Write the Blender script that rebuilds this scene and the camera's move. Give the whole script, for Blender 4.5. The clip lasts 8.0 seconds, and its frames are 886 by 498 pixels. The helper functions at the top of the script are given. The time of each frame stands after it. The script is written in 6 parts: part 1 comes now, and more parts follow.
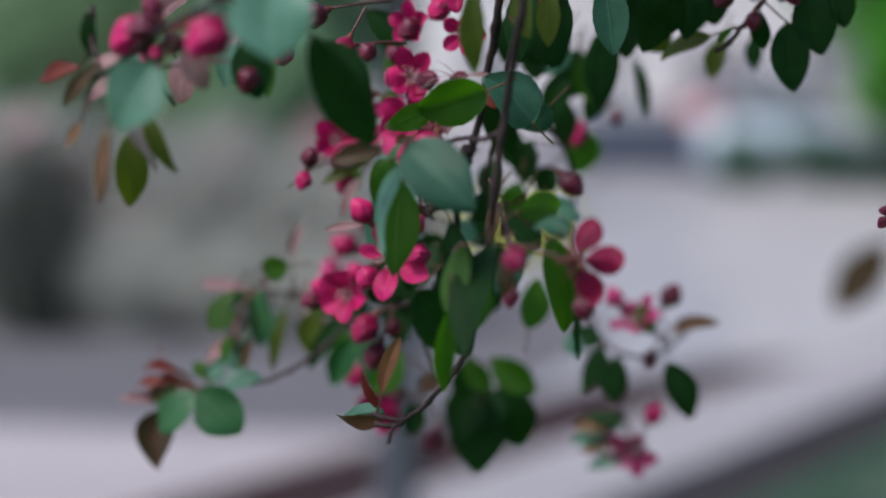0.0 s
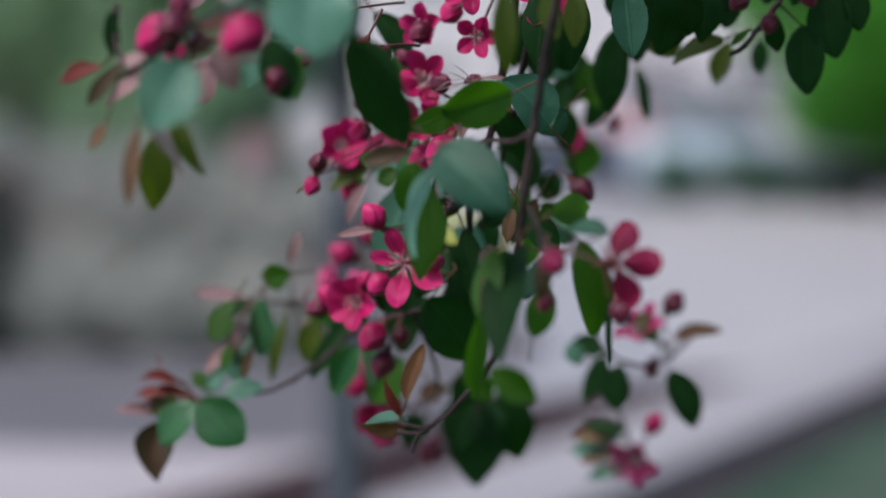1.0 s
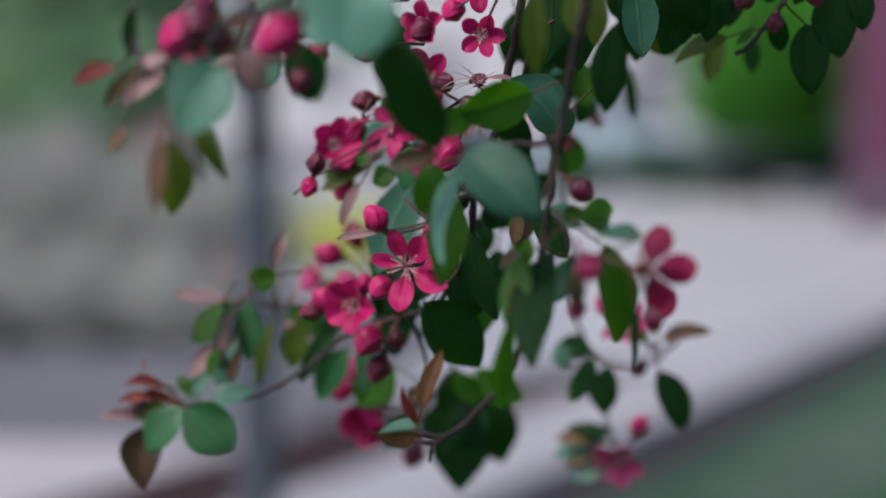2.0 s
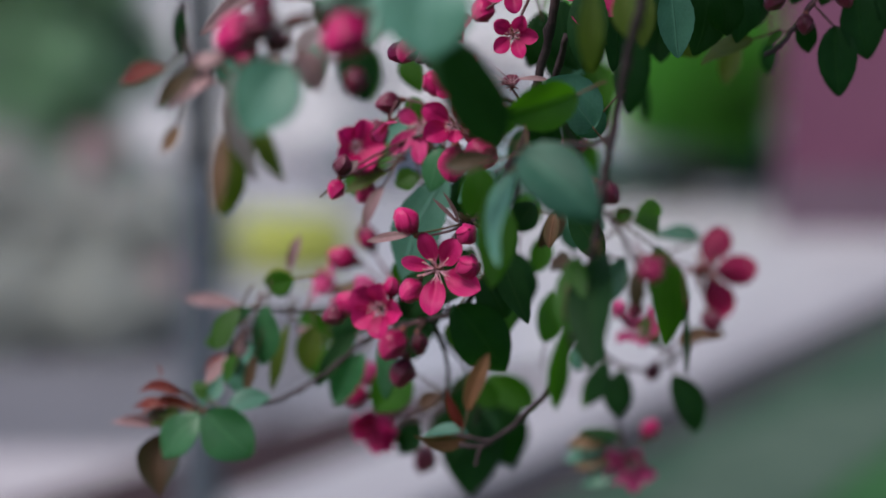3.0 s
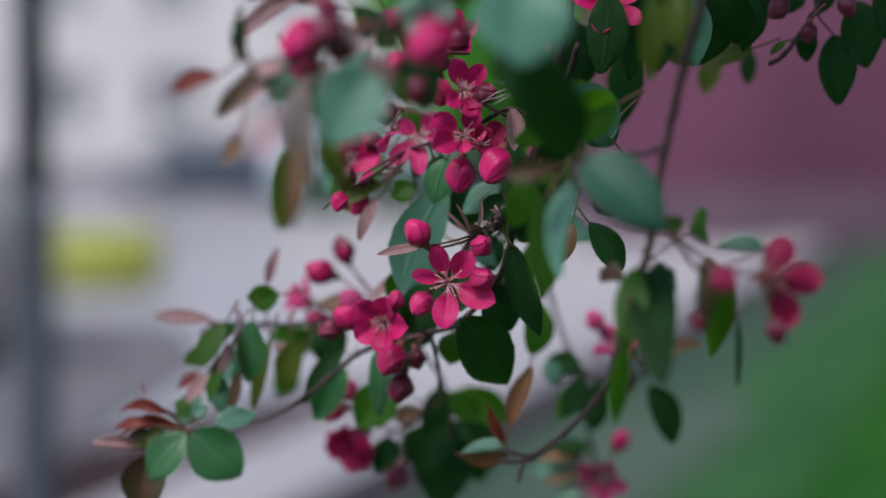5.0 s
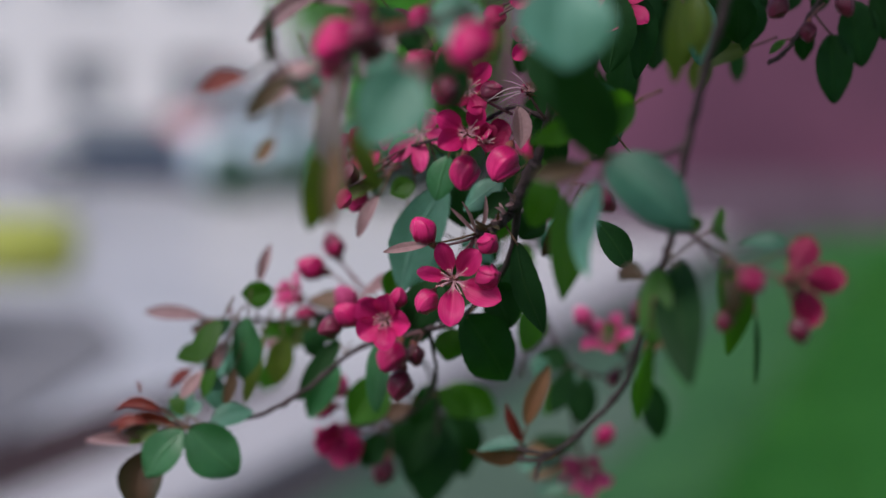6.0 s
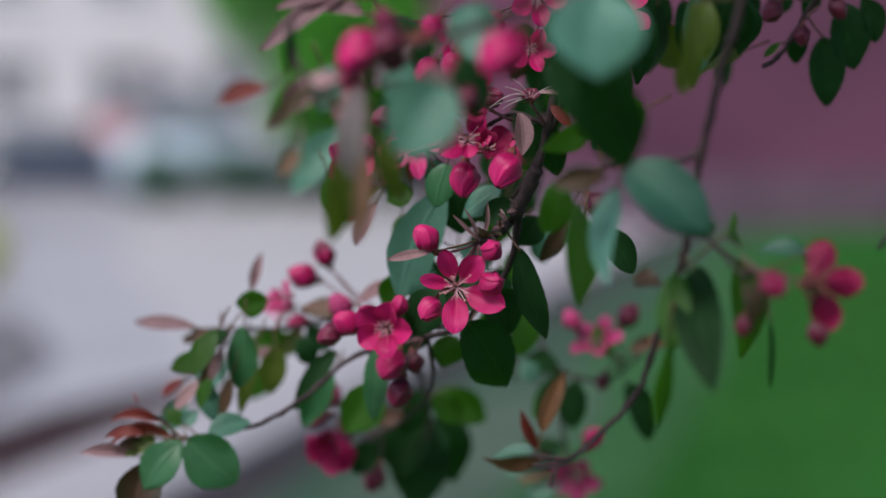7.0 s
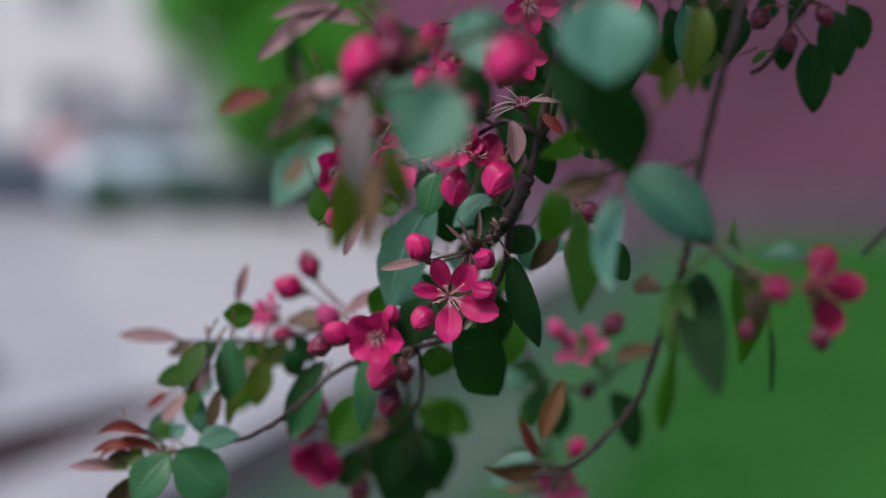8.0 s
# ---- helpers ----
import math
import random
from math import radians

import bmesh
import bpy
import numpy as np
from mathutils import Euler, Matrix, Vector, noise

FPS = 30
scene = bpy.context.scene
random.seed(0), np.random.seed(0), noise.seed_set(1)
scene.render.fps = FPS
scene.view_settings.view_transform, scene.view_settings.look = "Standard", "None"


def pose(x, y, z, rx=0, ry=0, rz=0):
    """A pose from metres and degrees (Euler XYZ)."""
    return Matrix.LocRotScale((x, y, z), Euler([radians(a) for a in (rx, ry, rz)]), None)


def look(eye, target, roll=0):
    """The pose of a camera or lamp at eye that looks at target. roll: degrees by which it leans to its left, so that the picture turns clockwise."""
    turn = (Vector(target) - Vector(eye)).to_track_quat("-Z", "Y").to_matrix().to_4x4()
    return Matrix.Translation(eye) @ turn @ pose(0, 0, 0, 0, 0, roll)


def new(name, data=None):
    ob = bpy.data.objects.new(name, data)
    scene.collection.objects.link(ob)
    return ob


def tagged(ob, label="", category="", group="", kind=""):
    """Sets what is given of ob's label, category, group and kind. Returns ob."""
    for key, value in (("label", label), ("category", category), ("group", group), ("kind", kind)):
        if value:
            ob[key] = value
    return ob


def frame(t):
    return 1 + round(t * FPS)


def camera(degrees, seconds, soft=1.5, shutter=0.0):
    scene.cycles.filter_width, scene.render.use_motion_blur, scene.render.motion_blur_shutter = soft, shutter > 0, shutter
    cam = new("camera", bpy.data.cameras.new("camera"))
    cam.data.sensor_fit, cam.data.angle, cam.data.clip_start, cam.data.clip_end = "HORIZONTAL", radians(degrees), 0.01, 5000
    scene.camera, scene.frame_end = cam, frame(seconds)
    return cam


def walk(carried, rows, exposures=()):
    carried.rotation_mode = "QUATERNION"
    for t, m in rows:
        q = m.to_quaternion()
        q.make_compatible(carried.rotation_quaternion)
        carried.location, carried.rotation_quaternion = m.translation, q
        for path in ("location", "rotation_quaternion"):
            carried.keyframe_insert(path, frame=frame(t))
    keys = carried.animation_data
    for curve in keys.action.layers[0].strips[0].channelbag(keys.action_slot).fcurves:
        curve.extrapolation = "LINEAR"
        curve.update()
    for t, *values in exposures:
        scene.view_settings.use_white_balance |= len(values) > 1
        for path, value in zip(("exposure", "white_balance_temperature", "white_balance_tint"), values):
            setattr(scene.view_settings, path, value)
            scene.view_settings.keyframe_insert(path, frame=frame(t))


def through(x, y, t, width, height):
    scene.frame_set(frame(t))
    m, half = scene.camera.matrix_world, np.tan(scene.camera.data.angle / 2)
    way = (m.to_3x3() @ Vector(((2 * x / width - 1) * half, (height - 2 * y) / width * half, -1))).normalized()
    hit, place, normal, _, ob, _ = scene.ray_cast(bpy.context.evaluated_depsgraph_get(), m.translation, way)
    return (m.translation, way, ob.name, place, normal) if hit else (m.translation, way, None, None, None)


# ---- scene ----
cam = camera(24.0, 8.0, soft=1.5)
cam.data.dof.use_dof = True
cam.data.dof.focus_distance = 0.813
cam.data.dof.aperture_fstop = 3.8
cam.data.dof.aperture_blades = 9
PATH = [
    (0.0, (0.1691, -0.8631, 1.5644), (0.0016, 0.1203, 1.4944), 0.26),
    (0.5, (0.1510, -0.8582, 1.5600), (-0.0013, 0.1280, 1.4958), 0.10),
    (1.0, (0.1336, -0.8550, 1.5588), (-0.0019, 0.1338, 1.4970), 0.22),
    (2.3, (0.0757, -0.8414, 1.5635), (0.0006, 0.1535, 1.4962), 0.31),
    (2.5, (0.0669, -0.8412, 1.5630), (-0.0013, 0.1543, 1.4964), 0.35),
    (3.0, (0.0477, -0.8382, 1.5605), (-0.0060, 0.1584, 1.4974), 0.24),
    (3.5, (0.0301, -0.8331, 1.5557), (-0.0083, 0.1645, 1.4997), 0.20),
    (4.0, (0.0137, -0.8274, 1.5527), (-0.0064, 0.1711, 1.5018), 0.29),
    (4.5, (-0.0109, -0.8253, 1.5552), (-0.0003, 0.1733, 1.5029), 0.05),
    (6.0, (-0.0701, -0.8232, 1.5631), (0.0098, 0.1717, 1.5006), 0.21),
    (6.5, (-0.0854, -0.8252, 1.5637), (0.0112, 0.1682, 1.5020), -0.11),
    (7.0, (-0.1001, -0.8205, 1.5659), (0.0148, 0.1709, 1.5035), -0.44),
    (7.5, (-0.1087, -0.8190, 1.5631), (0.0185, 0.1713, 1.5063), -0.50),
    (8.0, (-0.1174, -0.8163, 1.5637), (0.0224, 0.1723, 1.5081), -0.85),
]
walk(cam, [(t, look(eye, target, roll)) for t, eye, target, roll in PATH])

# ---- light: a bright overcast spring day ----
world = bpy.data.worlds.new("overcast_sky")
scene.world = world
world.use_nodes = True
wn, wl = world.node_tree.nodes, world.node_tree.links
sky = wn.new("ShaderNodeTexSky")
sky.sky_type = "NISHITA"
sky.sun_disc = False
sky.sun_elevation, sky.sun_rotation = radians(53), radians(222)
sky.air_density, sky.dust_density, sky.ozone_density = 1.0, 1.6, 1.2
wl.new(sky.outputs["Color"], wn["Background"].inputs["Color"])
wn["Background"].inputs["Strength"].default_value = 0.068
sun_data = bpy.data.lights.new("sun", "SUN")
sun_data.energy, sun_data.angle, sun_data.color = 1.5, radians(22), (1.0, 0.975, 0.97)
sun = new("sun", sun_data)
sun.matrix_world = look((-4.2, -4.6, 8.2), (0, 0, 0))
scene.view_settings.exposure = 1.1


# ---- materials ----
def nodes_of(name):
    m = bpy.data.materials.new(name)
    m.use_nodes = True
    nt = m.node_tree
    return m, nt, nt.nodes["Principled BSDF"], nt.nodes["Material Output"]


def noise_at(nt, scale, detail=4.0, source="Object", rough=0.55):
    co = nt.nodes.new("ShaderNodeTexCoord")
    n = nt.nodes.new("ShaderNodeTexNoise")
    n.inputs["Scale"].default_value, n.inputs["Detail"].default_value = scale, detail
    n.inputs["Roughness"].default_value = rough
    nt.links.new(co.outputs[source], n.inputs["Vector"])
    return n


def ramp(nt, fac, stops):
    r = nt.nodes.new("ShaderNodeValToRGB")
    while len(r.color_ramp.elements) < len(stops):
        r.color_ramp.elements.new(0.5)
    for el, (pos, col) in zip(r.color_ramp.elements, stops):
        el.position, el.color = pos, (*col, 1)
    nt.links.new(fac, r.inputs["Fac"])
    return r


def mixed(nt, fac, a, b, mode="MIX"):
    x = nt.nodes.new("ShaderNodeMix")
    x.data_type, x.blend_type = "RGBA", mode
    for sock, v in ((x.inputs[0], fac), (x.inputs[6], a), (x.inputs[7], b)):
        if hasattr(v, "is_output"):
            nt.links.new(v, sock)
        elif isinstance(v, float):
            sock.default_value = v
        else:
            sock.default_value = (*v, 1)
    return x.outputs[2]


def math_node(nt, op, a, b=0.0):
    x = nt.nodes.new("ShaderNodeMath")
    x.operation = op
    for sock, v in zip(x.inputs, (a, b)):
        if hasattr(v, "is_output"):
            nt.links.new(v, sock)
        else:
            sock.default_value = v
    return x.outputs[0]


def bumped(nt, bsdf, height, strength=0.3, distance=0.01):
    b = nt.nodes.new("ShaderNodeBump")
    b.inputs["Strength"].default_value, b.inputs["Distance"].default_value = strength, distance
    nt.links.new(height, b.inputs["Height"])
    nt.links.new(b.outputs["Normal"], bsdf.inputs["Normal"])
    return b


def surface(name, dark, light, scale=8.0, fine=60.0, rough=0.8, bump=0.3, distance=0.01, metal=0.0, random_shift=0.0, spec=0.25):
    """A matt surface with stains at one scale and grain at another."""
    m, nt, bsdf, out = nodes_of(name)
    big, small = noise_at(nt, scale), noise_at(nt, fine, 6.0)
    fac = math_node(nt, "ADD", math_node(nt, "MULTIPLY", big.outputs[0], 0.65), math_node(nt, "MULTIPLY", small.outputs[0], 0.35))
    col = ramp(nt, fac, ((0.32, dark), (0.68, light))).outputs[0]
    if random_shift:
        info = nt.nodes.new("ShaderNodeObjectInfo")
        h = nt.nodes.new("ShaderNodeHueSaturation")
        nt.links.new(math_node(nt, "ADD", math_node(nt, "MULTIPLY", info.outputs["Random"], random_shift), 1 - random_shift / 2), h.inputs["Value"])
        nt.links.new(col, h.inputs["Color"])
        col = h.outputs[0]
    nt.links.new(col, bsdf.inputs["Base Color"])
    bsdf.inputs["Roughness"].default_value, bsdf.inputs["Metallic"].default_value = rough, metal
    bsdf.inputs["Specular IOR Level"].default_value = spec
    bumped(nt, bsdf, small.outputs[0], bump, distance)
    return m


def leaf_material(name, dark, light, vein, rough=0.42, through=0.3, glow=(0.25, 0.5, 0.03), blush=None, spec=0.4):
    """A leaf blade: veins by the blade's own coordinates, blotches, a waxy gloss and light that comes through."""
    m, nt, bsdf, out = nodes_of(name)
    uv = nt.nodes.new("ShaderNodeUVMap")
    sep = nt.nodes.new("ShaderNodeSeparateXYZ")
    nt.links.new(uv.outputs[0], sep.inputs[0])
    side = math_node(nt, "ABSOLUTE", math_node(nt, "SUBTRACT", sep.outputs[0], 0.5))
    slant = math_node(nt, "SUBTRACT", sep.outputs[1], math_node(nt, "MULTIPLY", side, 0.75))
    wave = math_node(nt, "ABSOLUTE", math_node(nt, "SINE", math_node(nt, "MULTIPLY", slant, 34.0)))
    ribs = math_node(nt, "POWER", math_node(nt, "SUBTRACT", 1.0, wave), 5.0)
    mid = math_node(nt, "POWER", math_node(nt, "SUBTRACT", 1.0, side), 34.0)
    veins = math_node(nt, "MAXIMUM", math_node(nt, "MULTIPLY", ribs, 0.14), mid)
    blotch, grain = noise_at(nt, 70.0), noise_at(nt, 900.0)
    fac = math_node(nt, "ADD", math_node(nt, "MULTIPLY", blotch.outputs[0], 0.7), math_node(nt, "MULTIPLY", grain.outputs[0], 0.3))
    col = ramp(nt, fac, ((0.33, dark), (0.66, light))).outputs[0]
    if blush:
        edge = math_node(nt, "MULTIPLY", math_node(nt, "POWER", math_node(nt, "MULTIPLY", side, 2.0), 1.6), 0.75)
        col = mixed(nt, edge, col, blush)
    info = nt.nodes.new("ShaderNodeObjectInfo")
    hue = nt.nodes.new("ShaderNodeHueSaturation")
    nt.links.new(math_node(nt, "ADD", math_node(nt, "MULTIPLY", info.outputs["Random"], 0.5), 0.75), hue.inputs["Value"])
    nt.links.new(math_node(nt, "ADD", math_node(nt, "MULTIPLY", info.outputs["Random"], 0.016), 0.492), hue.inputs["Hue"])
    nt.links.new(mixed(nt, math_node(nt, "MULTIPLY", veins, 0.55), col, vein), hue.inputs["Color"])
    nt.links.new(hue.outputs[0], bsdf.inputs["Base Color"])
    bsdf.inputs["Roughness"].default_value = rough
    bsdf.inputs["Specular IOR Level"].default_value = spec
    bumped(nt, bsdf, math_node(nt, "ADD", veins, math_node(nt, "MULTIPLY", blotch.outputs[0], 0.8)), 0.5, 0.0008)
    tr = nt.nodes.new("ShaderNodeBsdfTranslucent")
    tr.inputs["Color"].default_value = (*glow, 1)
    mix = nt.nodes.new("ShaderNodeMixShader")
    mix.inputs[0].default_value = through
    nt.links.new(bsdf.outputs[0], mix.inputs[1])
    nt.links.new(tr.outputs[0], mix.inputs[2])
    nt.links.new(mix.outputs[0], out.inputs["Surface"])
    return m


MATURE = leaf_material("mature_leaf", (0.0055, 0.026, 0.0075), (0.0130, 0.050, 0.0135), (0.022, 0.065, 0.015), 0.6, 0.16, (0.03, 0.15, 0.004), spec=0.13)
FRESH = leaf_material("fresh_leaf", (0.0158, 0.0648, 0.0022), (0.0324, 0.1080, 0.0043), (0.0648, 0.1440, 0.0216), 0.55, 0.34, (0.10, 0.34, 0.004))
# waxy leaves: their pale sky sheen is put into the base colour too
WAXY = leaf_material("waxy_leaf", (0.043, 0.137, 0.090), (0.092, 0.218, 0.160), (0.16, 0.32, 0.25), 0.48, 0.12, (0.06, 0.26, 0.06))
OLIVE = leaf_material("olive_leaf", (0.0324, 0.0540, 0.0043), (0.0720, 0.0972, 0.0101), (0.1080, 0.0936, 0.0288), 0.55, 0.3, (0.2, 0.28, 0.01))
BRONZE = leaf_material("bronze_leaf", (0.075, 0.036, 0.019), (0.17, 0.083, 0.046), (0.24, 0.13, 0.08), 0.5, 0.18, (0.24, 0.085, 0.03), (0.05, 0.045, 0.016), spec=0.3)
RUST = leaf_material("rust_brown_leaf", (0.12, 0.048, 0.022), (0.26, 0.115, 0.055), (0.33, 0.17, 0.10), 0.5, 0.2, (0.34, 0.11, 0.035), (0.07, 0.05, 0.016), spec=0.3)
RED = leaf_material("red_young_leaf", (0.075, 0.010, 0.008), (0.18, 0.028, 0.017), (0.30, 0.08, 0.05), 0.45, 0.2, (0.42, 0.05, 0.02), spec=0.3)
BLUSH = leaf_material("blush_young_leaf", (0.17, 0.085, 0.09), (0.34, 0.20, 0.21), (0.4, 0.24, 0.24), 0.5, 0.2, (0.4, 0.15, 0.13))
BROWN = leaf_material("brown_leaf", (0.022, 0.018, 0.008), (0.075, 0.036, 0.018), (0.10, 0.06, 0.03), 0.5, 0.15, (0.2, 0.06, 0.015), (0.012, 0.028, 0.012), spec=0.3)
PALE = leaf_material("pale_downy_leaf", (0.24, 0.185, 0.19), (0.40, 0.32, 0.325), (0.48, 0.38, 0.38), 0.6, 0.3, (0.5, 0.34, 0.33))
BLUEGREEN = leaf_material("blue_green_leaf", (0.018, 0.070, 0.044), (0.042, 0.118, 0.078), (0.07, 0.16, 0.11), 0.5, 0.14, (0.05, 0.22, 0.04), spec=0.3)
DUSKY = leaf_material("dusky_leaf", (0.010, 0.045, 0.027), (0.024, 0.080, 0.050), (0.05, 0.13, 0.08), 0.5, 0.12, (0.04, 0.2, 0.04), spec=0.3)
GREEN = leaf_material("green_leaf", (0.012, 0.075, 0.022), (0.034, 0.135, 0.05), (0.08, 0.2, 0.09), 0.38, 0.15, (0.05, 0.26, 0.02))


def petal_material(name, base, tip, pale, rough=0.5, through=0.28, spec=0.25):
    m, nt, bsdf, out = nodes_of(name)
    veined = tuple(min(1.0, c * 1.25 + 0.045) for c in tip)
    uv = nt.nodes.new("ShaderNodeUVMap")
    sep = nt.nodes.new("ShaderNodeSeparateXYZ")
    nt.links.new(uv.outputs[0], sep.inputs[0])
    grain = noise_at(nt, 400.0)
    stretch = nt.nodes.new("ShaderNodeMapping")
    stretch.inputs["Scale"].default_value = (26.0, 1.6, 1.0)
    nt.links.new(uv.outputs[0], stretch.inputs[0])
    streak = nt.nodes.new("ShaderNodeTexNoise")
    streak.inputs["Scale"].default_value, streak.inputs["Detail"].default_value = 1.0, 3.0
    nt.links.new(stretch.outputs[0], streak.inputs["Vector"])
    along = math_node(nt, "ADD", sep.outputs[1], math_node(nt, "MULTIPLY", math_node(nt, "SUBTRACT", streak.outputs[0], 0.5), 0.5))
    col = ramp(nt, along, ((0.0, pale), (0.03, pale), (0.22, base), (1.0, tip))).outputs[0]
    veins = nt.nodes.new("ShaderNodeMapRange")
    veins.inputs["From Min"].default_value, veins.inputs["From Max"].default_value, veins.inputs["To Max"].default_value = 0.5, 0.72, 0.42
    nt.links.new(streak.outputs[0], veins.inputs["Value"])
    col = mixed(nt, veins.outputs[0], col, veined)
    info = nt.nodes.new("ShaderNodeObjectInfo")
    hue = nt.nodes.new("ShaderNodeHueSaturation")
    nt.links.new(math_node(nt, "ADD", math_node(nt, "MULTIPLY", info.outputs["Random"], 0.45), 0.8), hue.inputs["Value"])
    nt.links.new(col, hue.inputs["Color"])
    nt.links.new(hue.outputs[0], bsdf.inputs["Base Color"])
    bsdf.inputs["Roughness"].default_value = rough
    bsdf.inputs["Specular IOR Level"].default_value = spec
    bsdf.inputs["Sheen Weight"].default_value, bsdf.inputs["Sheen Roughness"].default_value = 0.10, 0.35
    bsdf.inputs["Sheen Tint"].default_value = (1.0, 0.72, 0.82, 1)
    bumped(nt, bsdf, math_node(nt, "ADD", streak.outputs[0], math_node(nt, "MULTIPLY", grain.outputs[0], 0.3)), 0.4, 0.0006)
    tr = nt.nodes.new("ShaderNodeBsdfTranslucent")
    nt.links.new(hue.outputs[0], tr.inputs["Color"])
    mix = nt.nodes.new("ShaderNodeMixShader")
    mix.inputs[0].default_value = through
    nt.links.new(bsdf.outputs[0], mix.inputs[1])
    nt.links.new(tr.outputs[0], mix.inputs[2])
    nt.links.new(mix.outputs[0], out.inputs["Surface"])
    return m


PETAL = petal_material("petal", (0.43, 0.004, 0.090), (0.60, 0.013, 0.160), (0.85, 0.48, 0.58), 0.48, 0.34, 0.3)
ROSE = petal_material("rose_petal", (0.52, 0.022, 0.14), (0.64, 0.05, 0.22), (0.80, 0.40, 0.50), 0.48, 0.34, 0.3)
PALE_PETAL = petal_material("pale_petal", (0.46, 0.030, 0.14), (0.62, 0.085, 0.25), (0.66, 0.28, 0.38))
CRIMSON = petal_material("crimson_petal", (0.15, 0.001, 0.030), (0.27, 0.002, 0.052), (0.32, 0.03, 0.09), 0.5, 0.26, 0.25)
BUD = petal_material("bud_petal", (0.27, 0.001, 0.055), (0.52, 0.008, 0.125), (0.15, 0.001, 0.024), 0.34, 0.06, 0.32)
DARK_BUD = petal_material("dark_bud_petal", (0.07, 0.0015, 0.016), (0.17, 0.003, 0.04), (0.05, 0.002, 0.010), 0.36, 0.03, 0.45)
DARK_CRIMSON = petal_material("crimson_bud_petal", (0.16, 0.001, 0.034), (0.30, 0.004, 0.068), (0.08, 0.001, 0.018), 0.4, 0.05, 0.3)
CALYX = surface("calyx", (0.10, 0.02, 0.025), (0.20, 0.07, 0.05), 200, 900, 0.55, 0.2, 0.0005)
STALK = surface("flower_stalk", (0.10, 0.035, 0.042), (0.18, 0.085, 0.088), 150, 900, 0.5, 0.2, 0.0005)
LEAF_STALK = surface("leaf_stalk", (0.05, 0.045, 0.015), (0.13, 0.06, 0.04), 150, 900, 0.55, 0.2, 0.0005)
ANTHER = surface("anther", (0.42, 0.13, 0.15), (0.66, 0.36, 0.32), 300, 900, 0.6, 0.2, 0.0005)
FILAMENT = surface("stamen_filament", (0.50, 0.24, 0.29), (0.64, 0.42, 0.45), 300, 900, 0.6, 0.2, 0.0005)
BARK = surface("bark", (0.018, 0.010, 0.012), (0.065, 0.04, 0.042), 120, 700, 0.7, 0.6, 0.001)


# ---- building blocks ----
def part(name, bm, material, parent, label=""):
    me = bpy.data.meshes.new(name)
    bm.to_mesh(me)
    bm.free()
    for m in material if isinstance(material, (list, tuple)) else (material,):
        me.materials.append(m)
    ob = new(name, me)
    ob.parent = parent
    if parent and parent.type == "EMPTY":
        ob.matrix_parent_inverse = Matrix.Translation(-parent.location)
    if label:
        tagged(ob, label)
    return ob


def smooth(bm):
    for f in bm.faces:
        f.smooth = True
    return bm


def thing(name, at, label, category, group="", kind=""):
    e = new(name)
    e.empty_display_size = 0.05
    e.location = at
    return tagged(e, label, category, group, kind)


def box_into(bm, lo, hi, bevel=0.0, material_index=0):
    r = bmesh.ops.create_cube(bm, size=1.0)
    vs = r["verts"]
    for v in vs:
        v.co = Vector([lo[i] + (v.co[i] + 0.5) * (hi[i] - lo[i]) for i in range(3)])
    faces = {f for v in vs for f in v.link_faces}
    for f in faces:
        f.material_index = material_index
    if bevel:
        edges = {e for v in vs for e in v.link_edges}
        bmesh.ops.bevel(bm, geom=list(edges), offset=bevel, segments=2, affect="EDGES", profile=0.5)


def box(lo, hi, bevel=0.0):
    bm = bmesh.new()
    box_into(bm, lo, hi, bevel)
    return bm


def tube_into(bm, pts, radii, sides=6, wobble=0.0):
    pts = [Vector(p) for p in pts]
    rings = []
    up = Vector((0.3, 0.2, 1)).normalized()
    for i, p in enumerate(pts):
        d = (pts[min(i + 1, len(pts) - 1)] - pts[max(i - 1, 0)]).normalized()
        x = d.cross(up)
        if x.length < 0.1:
            x = d.cross(Vector((1, 0, 0)))
        x.normalize()
        y = d.cross(x)
        ring = []
        for s in range(sides):
            a = 2 * math.pi * s / sides
            r = radii[i] * (1 + wobble * (noise.noise(p * 400 + Vector((a, 0, 0)))))
            ring.append(bm.verts.new(p + x * math.cos(a) * r + y * math.sin(a) * r))
        rings.append(ring)
    for a, b in zip(rings, rings[1:]):
        for s in range(sides):
            bm.faces.new((a[s], a[(s + 1) % sides], b[(s + 1) % sides], b[s]))
    bm.faces.new(rings[0][::-1])
    bm.faces.new(rings[-1])


def spline(pts, n):
    """A smooth line through the points, n steps between each two."""
    pts = [Vector(p) for p in pts]
    out = []
    for i in range(len(pts) - 1):
        p0, p1, p2, p3 = pts[max(i - 1, 0)], pts[i], pts[i + 1], pts[min(i + 2, len(pts) - 1)]
        for k in range(n):
            t = k / n
            out.append(0.5 * ((2 * p1) + (p2 - p0) * t + (2 * p0 - 5 * p1 + 4 * p2 - p3) * t * t + (3 * p1 - p0 - 3 * p2 + p3) * t ** 3))
    out.append(pts[-1])
    return out


# ---- the blossoming tree: twigs, leaves, buds and flowers ----
TWIGS = {}


